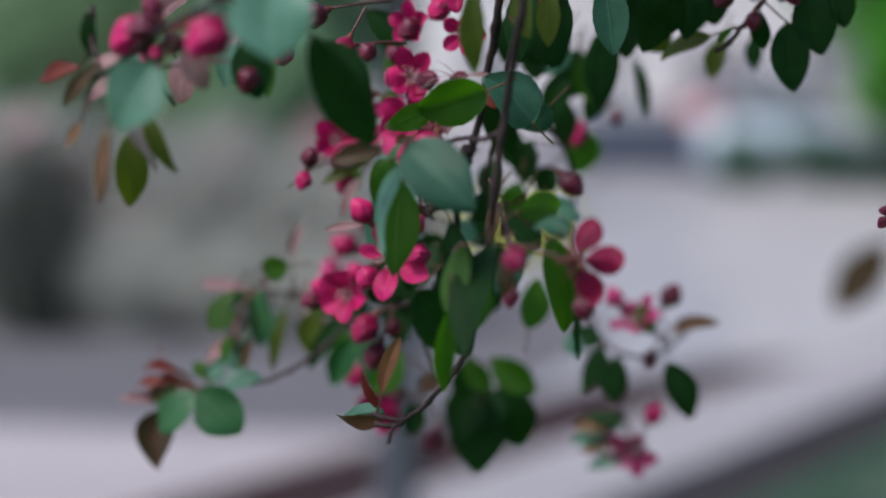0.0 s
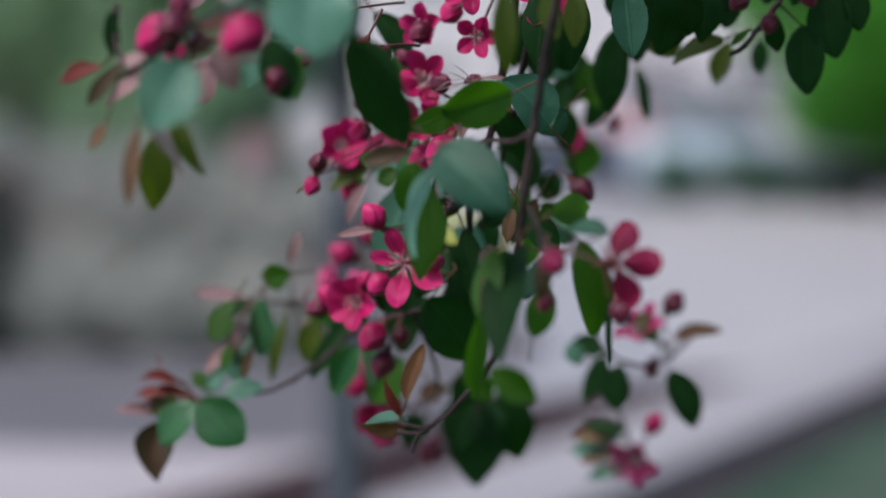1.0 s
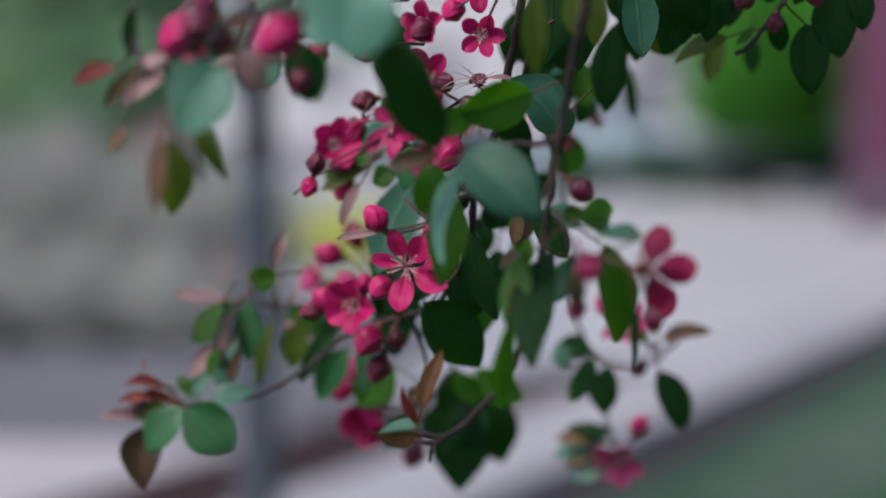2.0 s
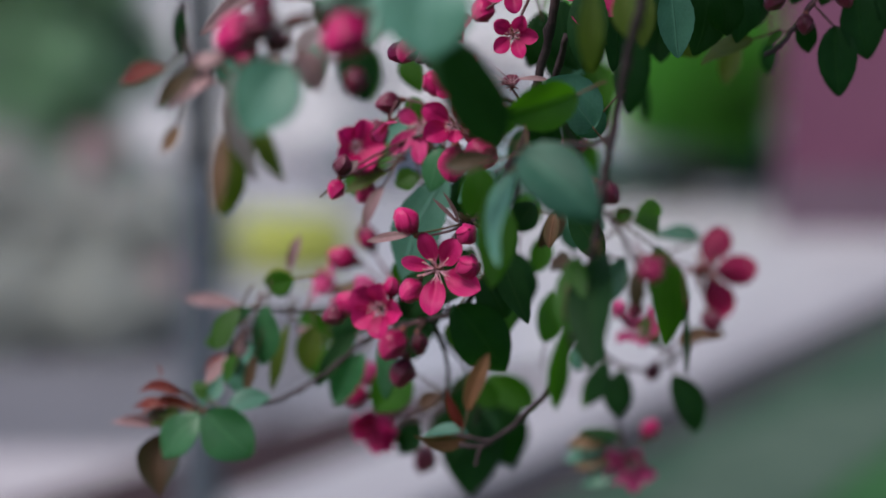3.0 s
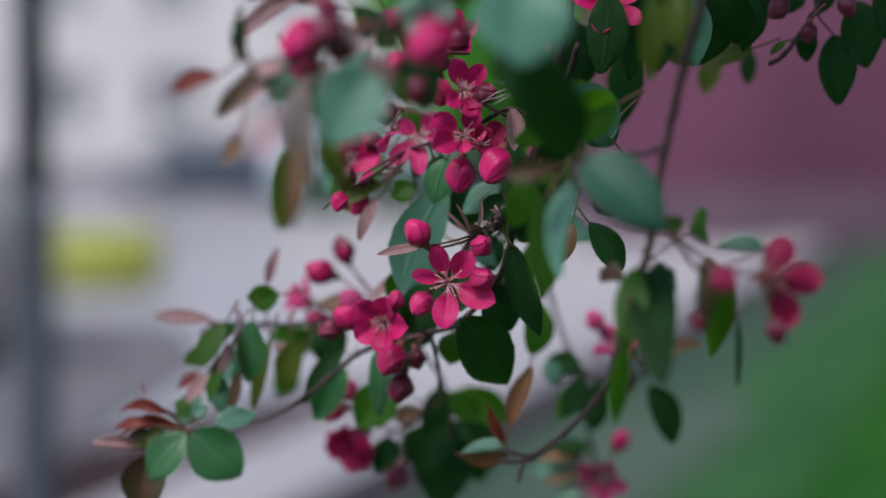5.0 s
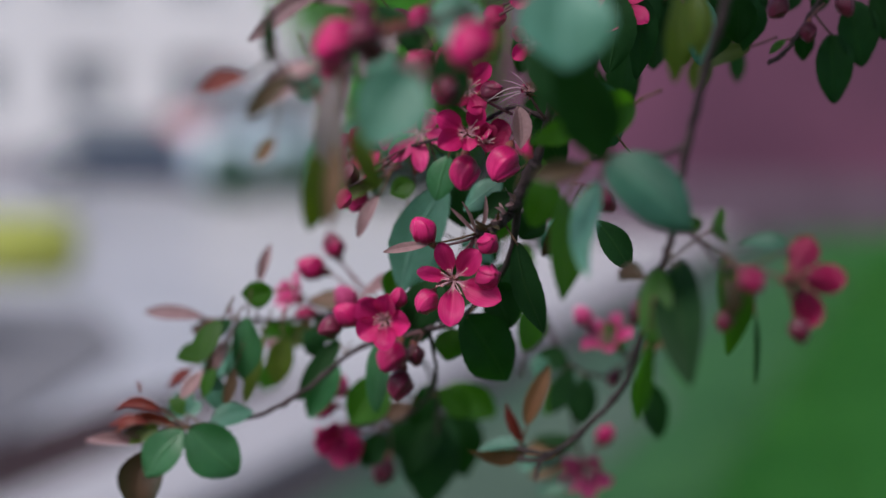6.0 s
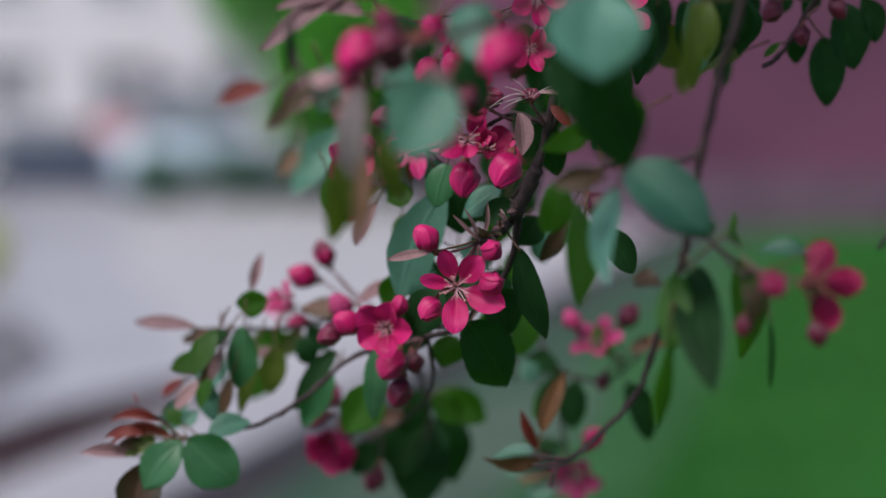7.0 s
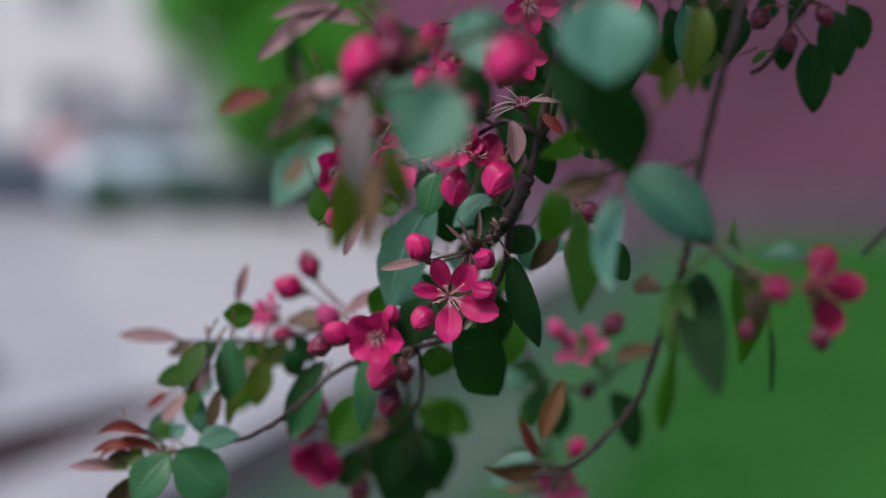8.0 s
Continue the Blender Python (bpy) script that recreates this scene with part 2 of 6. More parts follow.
def twig(owner, pts, thick, thin, name="twig"):
    thick, thin = thick * 0.68, thin * 0.8
    line = spline(pts, 7)
    n = len(line)
    rng = random.Random(n + int(1000 * thick * 1000))
    radii = []
    for i in range(n):
        r = thick + (thin - thick) * i / (n - 1)
        radii.append(r * (1.28 if i % 6 == 3 else 1.0))
    line = [p + Vector((rng.uniform(-1, 1), rng.uniform(-1, 1), rng.uniform(-1, 1))) * thick * 0.25 if 0 < i < n - 1 else p for i, p in enumerate(line)]
    bm = bmesh.new()
    tube_into(bm, line, radii, 8, 0.25)
    TWIGS.setdefault(owner.name, []).extend(line)
    return part(name, smooth(bm), BARK, owner)


def joint_for(owner, p, away, reach=0.045):
    """The nearest place on the owner's twigs that a stalk from p can grow from."""
    best, where = 1e9, None
    for q in TWIGS.get(owner.name, ()):
        d = (q - p).length - 0.3 * (q - p).dot(away)
        if d < best:
            best, where = d, q
    if where is None or (where - p).length > reach:
        where = p + away * 0.012
    return where


def stalk_bm(a, b, lean, r0, r1):
    mid = (a + b) / 2 + lean * (a - b).length * 0.25
    line = [a.lerp(mid, t).lerp(mid.lerp(b, t), t) for t in (0, 0.25, 0.5, 0.75, 1.0)]
    bm = bmesh.new()
    tube_into(bm, line, [r0 + (r1 - r0) * i / 4 for i in range(5)], 5)
    return smooth(bm)


SEED = [0]


def leaf(owner, base, tip, width, face, material, curl=0.12, fold=0.22, stalk=True):
    SEED[0] += 1
    rng = random.Random(SEED[0])
    base, tip = Vector(base), Vector(tip)
    ax = tip - base
    length = ax.length
    ax.normalize()
    up = Vector(face)
    up = (up - ax * up.dot(ax)).normalized()
    across = ax.cross(up)
    nv, nu = 22, 8
    bm = bmesh.new()
    uvs = bm.loops.layers.uv.new("UVMap")
    grid, belly = [], rng.uniform(0.85, 1.12)
    curl, fold, twist, ripple = curl * rng.uniform(0.4, 1.9), fold * rng.uniform(0.5, 2.2), rng.uniform(-0.55, 0.55), rng.uniform(0, 6)
    bend, point, hook = rng.uniform(-0.07, 0.07), rng.uniform(0.0, 0.28), rng.uniform(-0.25, 0.45)
    for i in range(nv + 1):
        v = 0.5 - 0.5 * math.cos(math.pi * i / nv)
        half = 0.53 * width * max(math.sin(math.pi * v ** belly), 0.0) ** 0.64
        half *= 1 - point * max(v - 0.7, 0) / 0.3
        half *= 1 + (0.02 if i % 2 else -0.015)
        row = []
        for j in range(nu + 1):
            u = 2 * j / nu - 1
            a = twist * (v - 0.3)
            x = u * half
            z = fold * abs(x) * (1 - 0.4 * v) - curl * length * (v - 0.25) ** 2 * 1.4 + 0.05 * width * math.sin(7 * v + ripple + 2 * u) * abs(u) - hook * width * 0.22 * abs(u) ** 3
            x, z = x * math.cos(a) - z * math.sin(a), x * math.sin(a) + z * math.cos(a)
            p = base + ax * (v * length) + across * (x + bend * length * math.sin(math.pi * v)) + up * z
            row.append(bm.verts.new(p))
        grid.append(row)
    for i in range(nv):
        for j in range(nu):
            f = bm.faces.new((grid[i][j], grid[i][j + 1], grid[i + 1][j + 1], grid[i + 1][j]))
            for l, (a, b) in zip(f.loops, ((j, i), (j + 1, i), (j + 1, i + 1), (j, i + 1))):
                l[uvs].uv = (a / nu, 0.5 - 0.5 * math.cos(math.pi * b / nv))
    bmesh.ops.remove_doubles(bm, verts=bm.verts, dist=1e-6)
    ob = part("leaf", smooth(bm), material, owner)
    if stalk:
        b = joint_for(owner, base, -ax, 0.024)
        part("leaf_stalk", stalk_bm(base + ax * length * 0.03, b, -up * 0.4, 0.0004, 0.0005), LEAF_STALK, ob)
    return ob


def bud(owner, centre, size, way, root=None, material=None, name="bud"):
    """A closed or half-open bud: overlapping petals wound to a point, a calyx and a stalk."""
    SEED[0] += 1
    rng = random.Random(SEED[0])
    size *= 0.9
    centre, way = Vector(centre), Vector(way).normalized()
    turn = way.to_track_quat("Z", "Y").to_matrix()
    bm = bmesh.new()
    uvs = bm.loops.layers.uv.new("UVMap")
    nr, ns, spin, deep = 12, 40, rng.uniform(0, 6), rng.uniform(0.15, 0.27)
    rings = []
    for i in range(nr + 1):
        v = i / nr
        ring = []
        for s in range(ns):
            a = 2 * math.pi * s / ns + spin + v * 1.3
            r = 0.5 * size * max(math.sin(math.pi * min(0.05 + 0.93 * v ** 0.9, 1.0)), 0.0) ** 0.7
            k = (5 * s / ns + 0.06) % 1.0
            r *= 1.0 + deep * (k ** 1.6 - 0.45) * min(1, 2.2 * v) + 0.03 * math.sin(3 * a + 9 * v)
            z = size * (v - 0.5) * (1.2 + 0.05 * k)
            ring.append(bm.verts.new(centre + turn @ Vector((r * math.cos(a), r * math.sin(a), z))))
        rings.append(ring)
    for i in range(nr):
        for s in range(ns):
            f = bm.faces.new((rings[i][s], rings[i][(s + 1) % ns], rings[i + 1][(s + 1) % ns], rings[i + 1][s]))
            for l, (a, b) in zip(f.loops, ((s, i), (s + 1, i), (s + 1, i + 1), (s, i + 1))):
                l[uvs].uv = (5 * a / ns % 1.0001, b / nr)
    bm.faces.new(rings[0][::-1])
    bm.faces.new(rings[-1])
    ob = part(name, smooth(bm), material or BUD, owner)
    foot = centre - way * size * 0.54
    bm = bmesh.new()
    tube_into(bm, [foot - way * size * 0.34, foot - way * size * 0.2, foot, foot + way * size * 0.1], [size * 0.07, size * 0.15, size * 0.17, size * 0.22], 8)
    for k in range(5):
        a = 2 * math.pi * k / 5 + spin
        d = turn @ Vector((math.cos(a), math.sin(a), 0))
        e = turn @ Vector((-math.sin(a), math.cos(a), 0))
        p = [foot + d * size * 0.15 + e * size * 0.09, foot + d * size * 0.15 - e * size * 0.09, foot + d * size * 0.46 + way * size * 0.30]
        vs = [bm.verts.new(q) for q in p] + [bm.verts.new(q + d * size * 0.03) for q in p]
        bm.faces.new((vs[0], vs[1], vs[2]))
        bm.faces.new((vs[5], vs[4], vs[3]))
        for a2, b2 in ((0, 1), (1, 2), (2, 0)):
            bm.faces.new((vs[b2], vs[a2], vs[a2 + 3], vs[b2 + 3]))
    part("calyx", smooth(bm), CALYX, ob)
    start = foot - way * size * 0.3
    end = Vector(root) if root else joint_for(owner, start, -way)
    part("flower_stalk", stalk_bm(start, end, -way * 0.3, 0.0005, 0.0006), STALK, ob)
    return ob


def petal_bm(at, out, up, length, width, cup, rng):
    """One petal: a narrow claw, a rounded blade, hollowed like a spoon."""
    across = out.cross(up).normalized()
    bm = bmesh.new()
    uvs = bm.loops.layers.uv.new("UVMap")
    nv, nu, ph = 12, 10, rng.uniform(0, 6)
    grid = []
    for i in range(nv + 1):
        v = 0.5 - 0.5 * math.cos(math.pi * (0.12 + 0.88 * i / nv)) if i else 0.0
        half = 0.5 * width * max(0.10, max(math.sin(math.pi * v ** 1.45), 0.0) ** 0.5 * min(1.0, v / 0.32) ** 0.9)
        if i == nv:
            half *= 0.6
        row = []
        for j in range(nu + 1):
            u = 2 * j / nu - 1
            z = cup * length * (v ** 1.5) * 0.55 - cup * length * max(v - 0.72, 0) ** 1.3 * 1.6 + 0.38 * cup * abs(u) ** 1.7 * half * 2 + 0.035 * length * math.sin(5 * v + ph + 3 * u) * v - 0.075 * width * math.exp(-(u / 0.28) ** 2) * math.sin(math.pi * min(v * 1.1, 1.0))
            row.append(bm.verts.new(at + out * (v * length) + across * (u * half) + up * z))
        grid.append(row)
    for i in range(nv):
        for j in range(nu):
            f = bm.faces.new((grid[i][j], grid[i][j + 1], grid[i + 1][j + 1], grid[i + 1][j]))
            for l, (a, b) in zip(f.loops, ((j, i), (j + 1, i), (j + 1, i + 1), (j, i + 1))):
                l[uvs].uv = (a / nu, b / nv)
    return smooth(bm)


def flower(owner, centre, normal, size, spin=0.0, cup=0.25, root=None, material=None, lengths=(1, 1, 1, 1, 1), stamens=True, wide=0.32, petals=None):
    """An open five-petalled blossom that looks along its normal; spin in degrees, seen from in front, from straight up."""
    SEED[0] += 1
    rng = random.Random(SEED[0])
    centre, n = Vector(centre), Vector(normal).normalized()
    side = Vector((0, 0, 1)).cross(n).normalized()
    top = n.cross(side)
    bm = bmesh.new()
    tube_into(bm, [centre - n * size * 0.16, centre - n * size * 0.1, centre - n * size * 0.02, centre + n * size * 0.02], [size * 0.025, size * 0.055, size * 0.06, size * 0.035], 10)
    for k in range(5):
        a = radians(spin + 36 + 72 * k)
        d = side * math.sin(a) + top * math.cos(a)
        tube_into(bm, [centre - n * size * 0.05 + d * size * 0.04, centre - n * size * 0.05 + d * size * 0.13, centre - n * size * 0.08 + d * size * 0.22], [size * 0.03, size * 0.025, size * 0.004], 5)
    ob = part("flower", smooth(bm), CALYX, owner)
    blades = petals or [(spin + 72 * k, lengths[k], wide * rng.uniform(0.92, 1.08)) for k in range(5)]
    for angle, far, broad in blades:
        a = radians(angle + (0 if petals else rng.uniform(-7, 7)))
        d = side * math.sin(a) + top * math.cos(a)
        lift = rng.uniform(0.0, 0.22)
        d2 = (d + n * (lift + cup * 0.6)).normalized()
        up2 = (n - d2 * n.dot(d2)).normalized()
        ln = size * 0.5 * far * rng.uniform(0.95, 1.06)
        part("petal", petal_bm(centre + d * size * 0.03, d2, up2, ln, size * broad, cup * rng.uniform(0.7, 1.4), rng), material or PETAL, ob)
    if stamens:
        for k in range(14):
            a, spread = rng.uniform(0, 6.3), rng.uniform(0.25, 1.3)
            d = (n + (side * math.cos(a) + top * math.sin(a)) * spread).normalized()
            ln = size * rng.uniform(0.17, 0.27)
            p = centre + d * ln
            bm = bmesh.new()
            tube_into(bm, [centre, centre + d * ln * 0.5 - n * size * 0.006, p], [size * 0.008, size * 0.006, size * 0.005], 4)
            stamen = part("stamen", smooth(bm), FILAMENT, ob)
            bm = bmesh.new()
            tube_into(bm, [p - n * size * 0.006, p + n * size * 0.006, p + n * size * 0.014], [size * 0.007, size * 0.013, size * 0.005], 5)
            part("anther", smooth(bm), ANTHER, stamen)
    start = centre - n * size * 0.15
    end = Vector(root) if root else joint_for(owner, start, -n)
    part("flower_stalk", stalk_bm(start, end, -n * 0.4, 0.0005, 0.0007), STALK, ob)
    return ob


# ---- the ground ----
ASPHALT = surface("pale_asphalt", (0.305, 0.30, 0.325), (0.41, 0.40, 0.43), 0.6, 40, 0.5, 0.4, 0.004, spec=0.5)
GREYTOP = surface("grey_asphalt", (0.111, 0.106, 0.117), (0.170, 0.163, 0.178), 0.9, 50, 0.85, 0.5, 0.01)
PAVING = surface("pale_paving", (0.342, 0.307, 0.318), (0.468, 0.422, 0.439), 0.8, 40, 0.85, 0.3, 0.01)
WALKWAY = surface("grey_walkway", (0.288, 0.272, 0.290), (0.400, 0.377, 0.395), 1.2, 50, 0.85, 0.4, 0.01)
DARK_MATT = surface("dark_matt", (0.025, 0.022, 0.025), (0.06, 0.05, 0.055), 6, 60, 0.95, 0.8, 0.03)
REDBRICK = surface("red_brown_kerb", (0.018, 0.008, 0.009), (0.035, 0.015, 0.017), 5, 60, 0.85, 0.5, 0.01, random_shift=0.4)
THIN = surface("thin_grass", (0.020, 0.072, 0.026), (0.052, 0.138, 0.052), 1.5, 40, 0.95, 0.6, 0.02, spec=0.05)
WORN = surface("worn_grass", (0.028, 0.062, 0.041), (0.063, 0.105, 0.073), 1.5, 40, 0.95, 0.6, 0.02, spec=0.05)
LAWN = surface("lawn", (0.008, 0.055, 0.011), (0.042, 0.165, 0.034), 0.45, 30, 1.0, 0.8, 0.03, spec=0.0)
GRASS = leaf_material("grass_blade", (0.012, 0.06, 0.005), (0.035, 0.13, 0.012), (0.09, 0.22, 0.04), 0.5, 0.25, (0.12, 0.35, 0.02))


def sheet(name, pts, z, material, label, category, thick=0.08):
    bm = bmesh.new()
    top = [bm.verts.new((x, y, z)) for x, y in pts]
    low = [bm.verts.new((x, y, z - thick)) for x, y in pts]
    bm.faces.new(top)
    bm.faces.new(low[::-1])
    n = len(pts)
    for i in range(n):
        bm.faces.new((top[i], low[i], low[(i + 1) % n], top[(i + 1) % n]))
    bmesh.ops.recalc_face_normals(bm, faces=bm.faces)
    ob = part(name, bm, material, None)
    return tagged(ob, label, category, kind="structure")


sheet("ground", [(-400, -300), (400, -300), (400, 900), (-400, 900)], 0.0, ASPHALT, "pale grey asphalt of a wide quiet street", "road", 0.3)


def along(s, off, z=0.0):
    """A place by the street's edge: s metres along it, off metres to its street side."""
    d, n = Vector((0.318, 0.948, 0)), Vector((-0.948, 0.318, 0))
    return Vector((0.02, 8.05, z)) + d * s + n * off


def strip(name, s0, s1, off0, off1, z, material, label, category, thick):
    pts = [along(s0, off0), along(s1, off0), along(s1, off1), along(s0, off1)]
    return sheet(name, [(p.x, p.y) for p in pts], z, material, label, category, thick)


strip("verge", -16, 30, -0.304, -0.95, 0.06, WORN, "worn grey-green grass verge beside the footpath", "verge", 0.1)
strip("thin_grass", -16, 30, -0.954, -1.8, 0.064, THIN, "thin dull green grass between verge and lawn", "grass", 0.1)
strip("lawn", -16, 30, -1.804, -26, 0.07, LAWN, "mown green lawn along a footpath", "lawn", 0.12)
# a dark strip along the lawn's edge, under the footpath's height
strip("dark_edge", -16, 30, 0.08, -0.30, 0.05, DARK_MATT, "dark narrow strip between lawn and footpath", "ground", 0.09)
strip("footpath", -16, 30, 0.81, 0.084, 0.10, WALKWAY, "pale grey asphalt footpath beside the lawn", "pavement", 0.16)
sheet("kerb", [(p.x, p.y) for p in (along(-16, 1.56), along(1.6, 1.52), along(2.8, 1.25), along(3.3, 0.814), along(-16, 0.814))], 0.09, REDBRICK,
                   "red-brown concrete kerb at the edge of the street", "kerb", 0.14)
sheet("near_pavement", [(-9, 2.0), (-3.75, 2.0), (-1.66, 7.7), (-1.50, 8.35), (-9, 8.0)], 0.06, PAVING, "pale pinkish concrete paving beside the street", "pavement", 0.1)
sheet("parking_strip", [(-9, 8.03), (-1.5, 8.38), (-1.2, 11.6), (-1.05, 13.0), (-1.5, 16.0), (-3.2, 16.8), (-9, 13.6)], 0.03, GREYTOP, "grey worn asphalt strip beside the street", "road", 0.1)


APRON = surface("pale_concrete", (0.36, 0.347, 0.36), (0.455, 0.437, 0.45), 0.5, 40, 0.6, 0.3, 0.006, spec=0.4)
apron = [along(3.5, 0.9), along(26, 0.9), Vector((4.6, 36.0, 0)), Vector((-1.2, 36.0, 0)), Vector((-1.1, 28.0, 0)), Vector((-0.9, 20.0, 0)), along(6.0, 2.3), along(4.2, 1.7)]
sheet("apron", [(p.x, p.y) for p in apron], 0.03, APRON, "pale worn concrete apron beside the footpath", "pavement", 0.1)
BARE = surface("bare_patch", (0.055, 0.088, 0.063), (0.100, 0.138, 0.105), 3.0, 50, 0.95, 0.6, 0.02, spec=0.05)
rng_patch = random.Random(9)
patch = []
for k in range(22):
    a = 2 * math.pi * k / 22
    r = rng_patch.uniform(0.8, 1.15)
    q = along(1.0 + 2.3 * r * math.cos(a), -0.92 + 0.42 * r * math.sin(a))
    patch.append((q.x, q.y))
sheet("bare_ground", patch, 0.074, BARE, "pale worn patch of bare ground in the grass", "ground", 0.06)

edge_in = along(13.0, -1.8)
sheet("lawn_corner", [(edge_in.x, edge_in.y), (24, 10.0), (24, 20.0), (8.5, 23.9), (5.2, 21.5)], 0.065, LAWN, "green lawn in front of the mauve house", "lawn", 0.1)


def grass_field():
    rng = random.Random(5)
    bm = bmesh.new()
    uvs = bm.loops.layers.uv.new("UVMap")
    for k in range(7000):
        s, off = rng.uniform(-1.5, 12), -rng.uniform(1.6, 5.5)
        p = along(s, off, 0.07)
        a, h, w = rng.uniform(0, 6.3), rng.uniform(0.04, 0.10), rng.uniform(0.004, 0.008)
        d = Vector((math.cos(a), math.sin(a), 0))
        lean = Vector((rng.uniform(-1, 1), rng.uniform(-1, 1), 0)) * h * 0.5
        v = [bm.verts.new(q) for q in (p - d * w, p + d * w, p + d * w * 0.6 + lean * 0.4 + Vector((0, 0, h * 0.6)), p + lean + Vector((0, 0, h)))]
        f = bm.faces.new(v)
        for l, q in zip(f.loops, ((0, 0), (1, 0), (0.8, 0.6), (0.5, 1))):
            l[uvs].uv = q
    ob = part("grass", bm, GRASS, None)
    tagged(ob, "short green grass blades on the lawn", "grass", kind="stuff")


grass_field()

# ---- lamp post ----
STEEL = surface("blue_grey_steel", (0.06, 0.068, 0.085), (0.105, 0.117, 0.14), 3, 80, 0.5, 0.2, 0.002, 0.3)


def lamp_post(x, y):
    t = thing("lamp_post", (x, y, 0.05), "tall dark blue-grey painted steel lamp post beside the footpath", "lamp post")
    bm = bmesh.new()
    tube_into(bm, [(x, y, 0.05), (x, y, 0.1), (x, y, 1.35), (x, y, 1.40)], [0.075, 0.060, 0.056, 0.052], 24)
    part("base", smooth(bm), STEEL, t)
    bm = bmesh.new()
    tube_into(bm, [(x, y, 1.38), (x, y, 3.2), (x, y, 6.8)], [0.050, 0.048, 0.04], 20)
    part("pole", smooth(bm), STEEL, t)
    bm = bmesh.new()
    tube_into(bm, [(x, y, 6.8), (x - 0.3, y, 7.15), (x - 0.9, y, 7.25)], [0.045, 0.04, 0.035], 12)
    part("arm", smooth(bm), STEEL, t)
    part("lamp_head", box((x - 1.5, y - 0.12, 7.17), (x - 0.85, y + 0.12, 7.32), 0.05), STEEL, t)


lamp_post(-0.90, 4.7)

# ---- yellow bin ----
YELLOW = surface("yellow_plastic", (0.33, 0.35, 0.06), (0.42, 0.43, 0.10), 3, 60, 0.5, 0.1, 0.003)


def grit_bin(x, y):
    t = thing("grit_bin", (x, y, 0.0), "lime-yellow plastic grit bin on the asphalt", "bin")
    bm = bmesh.new()
    r = bmesh.ops.create_cube(bm, size=1.0)
    for v in r["verts"]:
        k = 0.5 if v.co.z < 0 else 0.56
        v.co = Vector((x + v.co.x * 2 * k * 1.62, y + v.co.y * 2 * k * 0.6, 0.02 if v.co.z < 0 else 0.42))
    bmesh.ops.bevel(bm, geom=list(bm.edges), offset=0.04, segments=3, affect="EDGES")
    part("body", smooth(bm), YELLOW, t)
    bm = bmesh.new()
    r = bmesh.ops.create_cube(bm, size=1.0)
    for v in r["verts"]:
        top = v.co.z > 0
        v.co = Vector((x + v.co.x * (1.52 if top else 1.82), y + v.co.y * (0.45 if top else 0.72), (0.62 if v.co.y > 0 else 0.50) if top else 0.425))
    bmesh.ops.bevel(bm, geom=list(bm.edges), offset=0.03, segments=3, affect="EDGES")
    part("lid", smooth(bm), YELLOW, t)
    for dx in (-0.35, 0.35):
        part("foot", box((x + dx - 0.08, y - 0.25, 0.0), (x + dx + 0.08, y + 0.25, 0.03), 0.006), DARK_MATT, t)


grit_bin(-2.86, 19.6)

# ---- buildings ----
PLASTER = surface("pale_plaster", (0.53, 0.512, 0.522), (0.625, 0.605, 0.615), 0.4, 30, 0.9, 0.2, 0.005)
MAUVE = surface("mauve_plaster", (0.075, 0.028, 0.052), (0.165, 0.058, 0.104), 0.30, 30, 0.9, 0.2, 0.005)
FRAME = surface("white_frame", (0.62, 0.62, 0.64), (0.74, 0.74, 0.75), 5, 80, 0.5, 0.1, 0.002)
SLATE = surface("dark_roof", (0.05, 0.05, 0.06), (0.09, 0.085, 0.09), 3, 40, 0.8, 0.4, 0.01)
PLINTH = surface("grey_plinth", (0.20, 0.19, 0.21), (0.30, 0.28, 0.31), 1.5, 50, 0.9, 0.4, 0.01)
DARK_PLINTH = surface("lavender_plinth", (0.085, 0.052, 0.074), (0.135, 0.088, 0.118), 1.5, 50, 0.9, 0.4, 0.01)
GLASS, nt_g, bsdf_g, out_g = nodes_of("window_glass")
bsdf_g.inputs["Base Color"].default_value = (0.16, 0.17, 0.19, 1)
bsdf_g.inputs["Roughness"].default_value = 0.06
wave_g = noise_at(nt_g, 1.5)
bumped(nt_g, bsdf_g, wave_g.outputs[0], 0.05, 0.02)


CURTAIN = surface("curtained_glass", (0.15, 0.155, 0.17), (0.30, 0.30, 0.32), 2.0, 30, 0.25, 0.05, 0.002, spec=0.5)


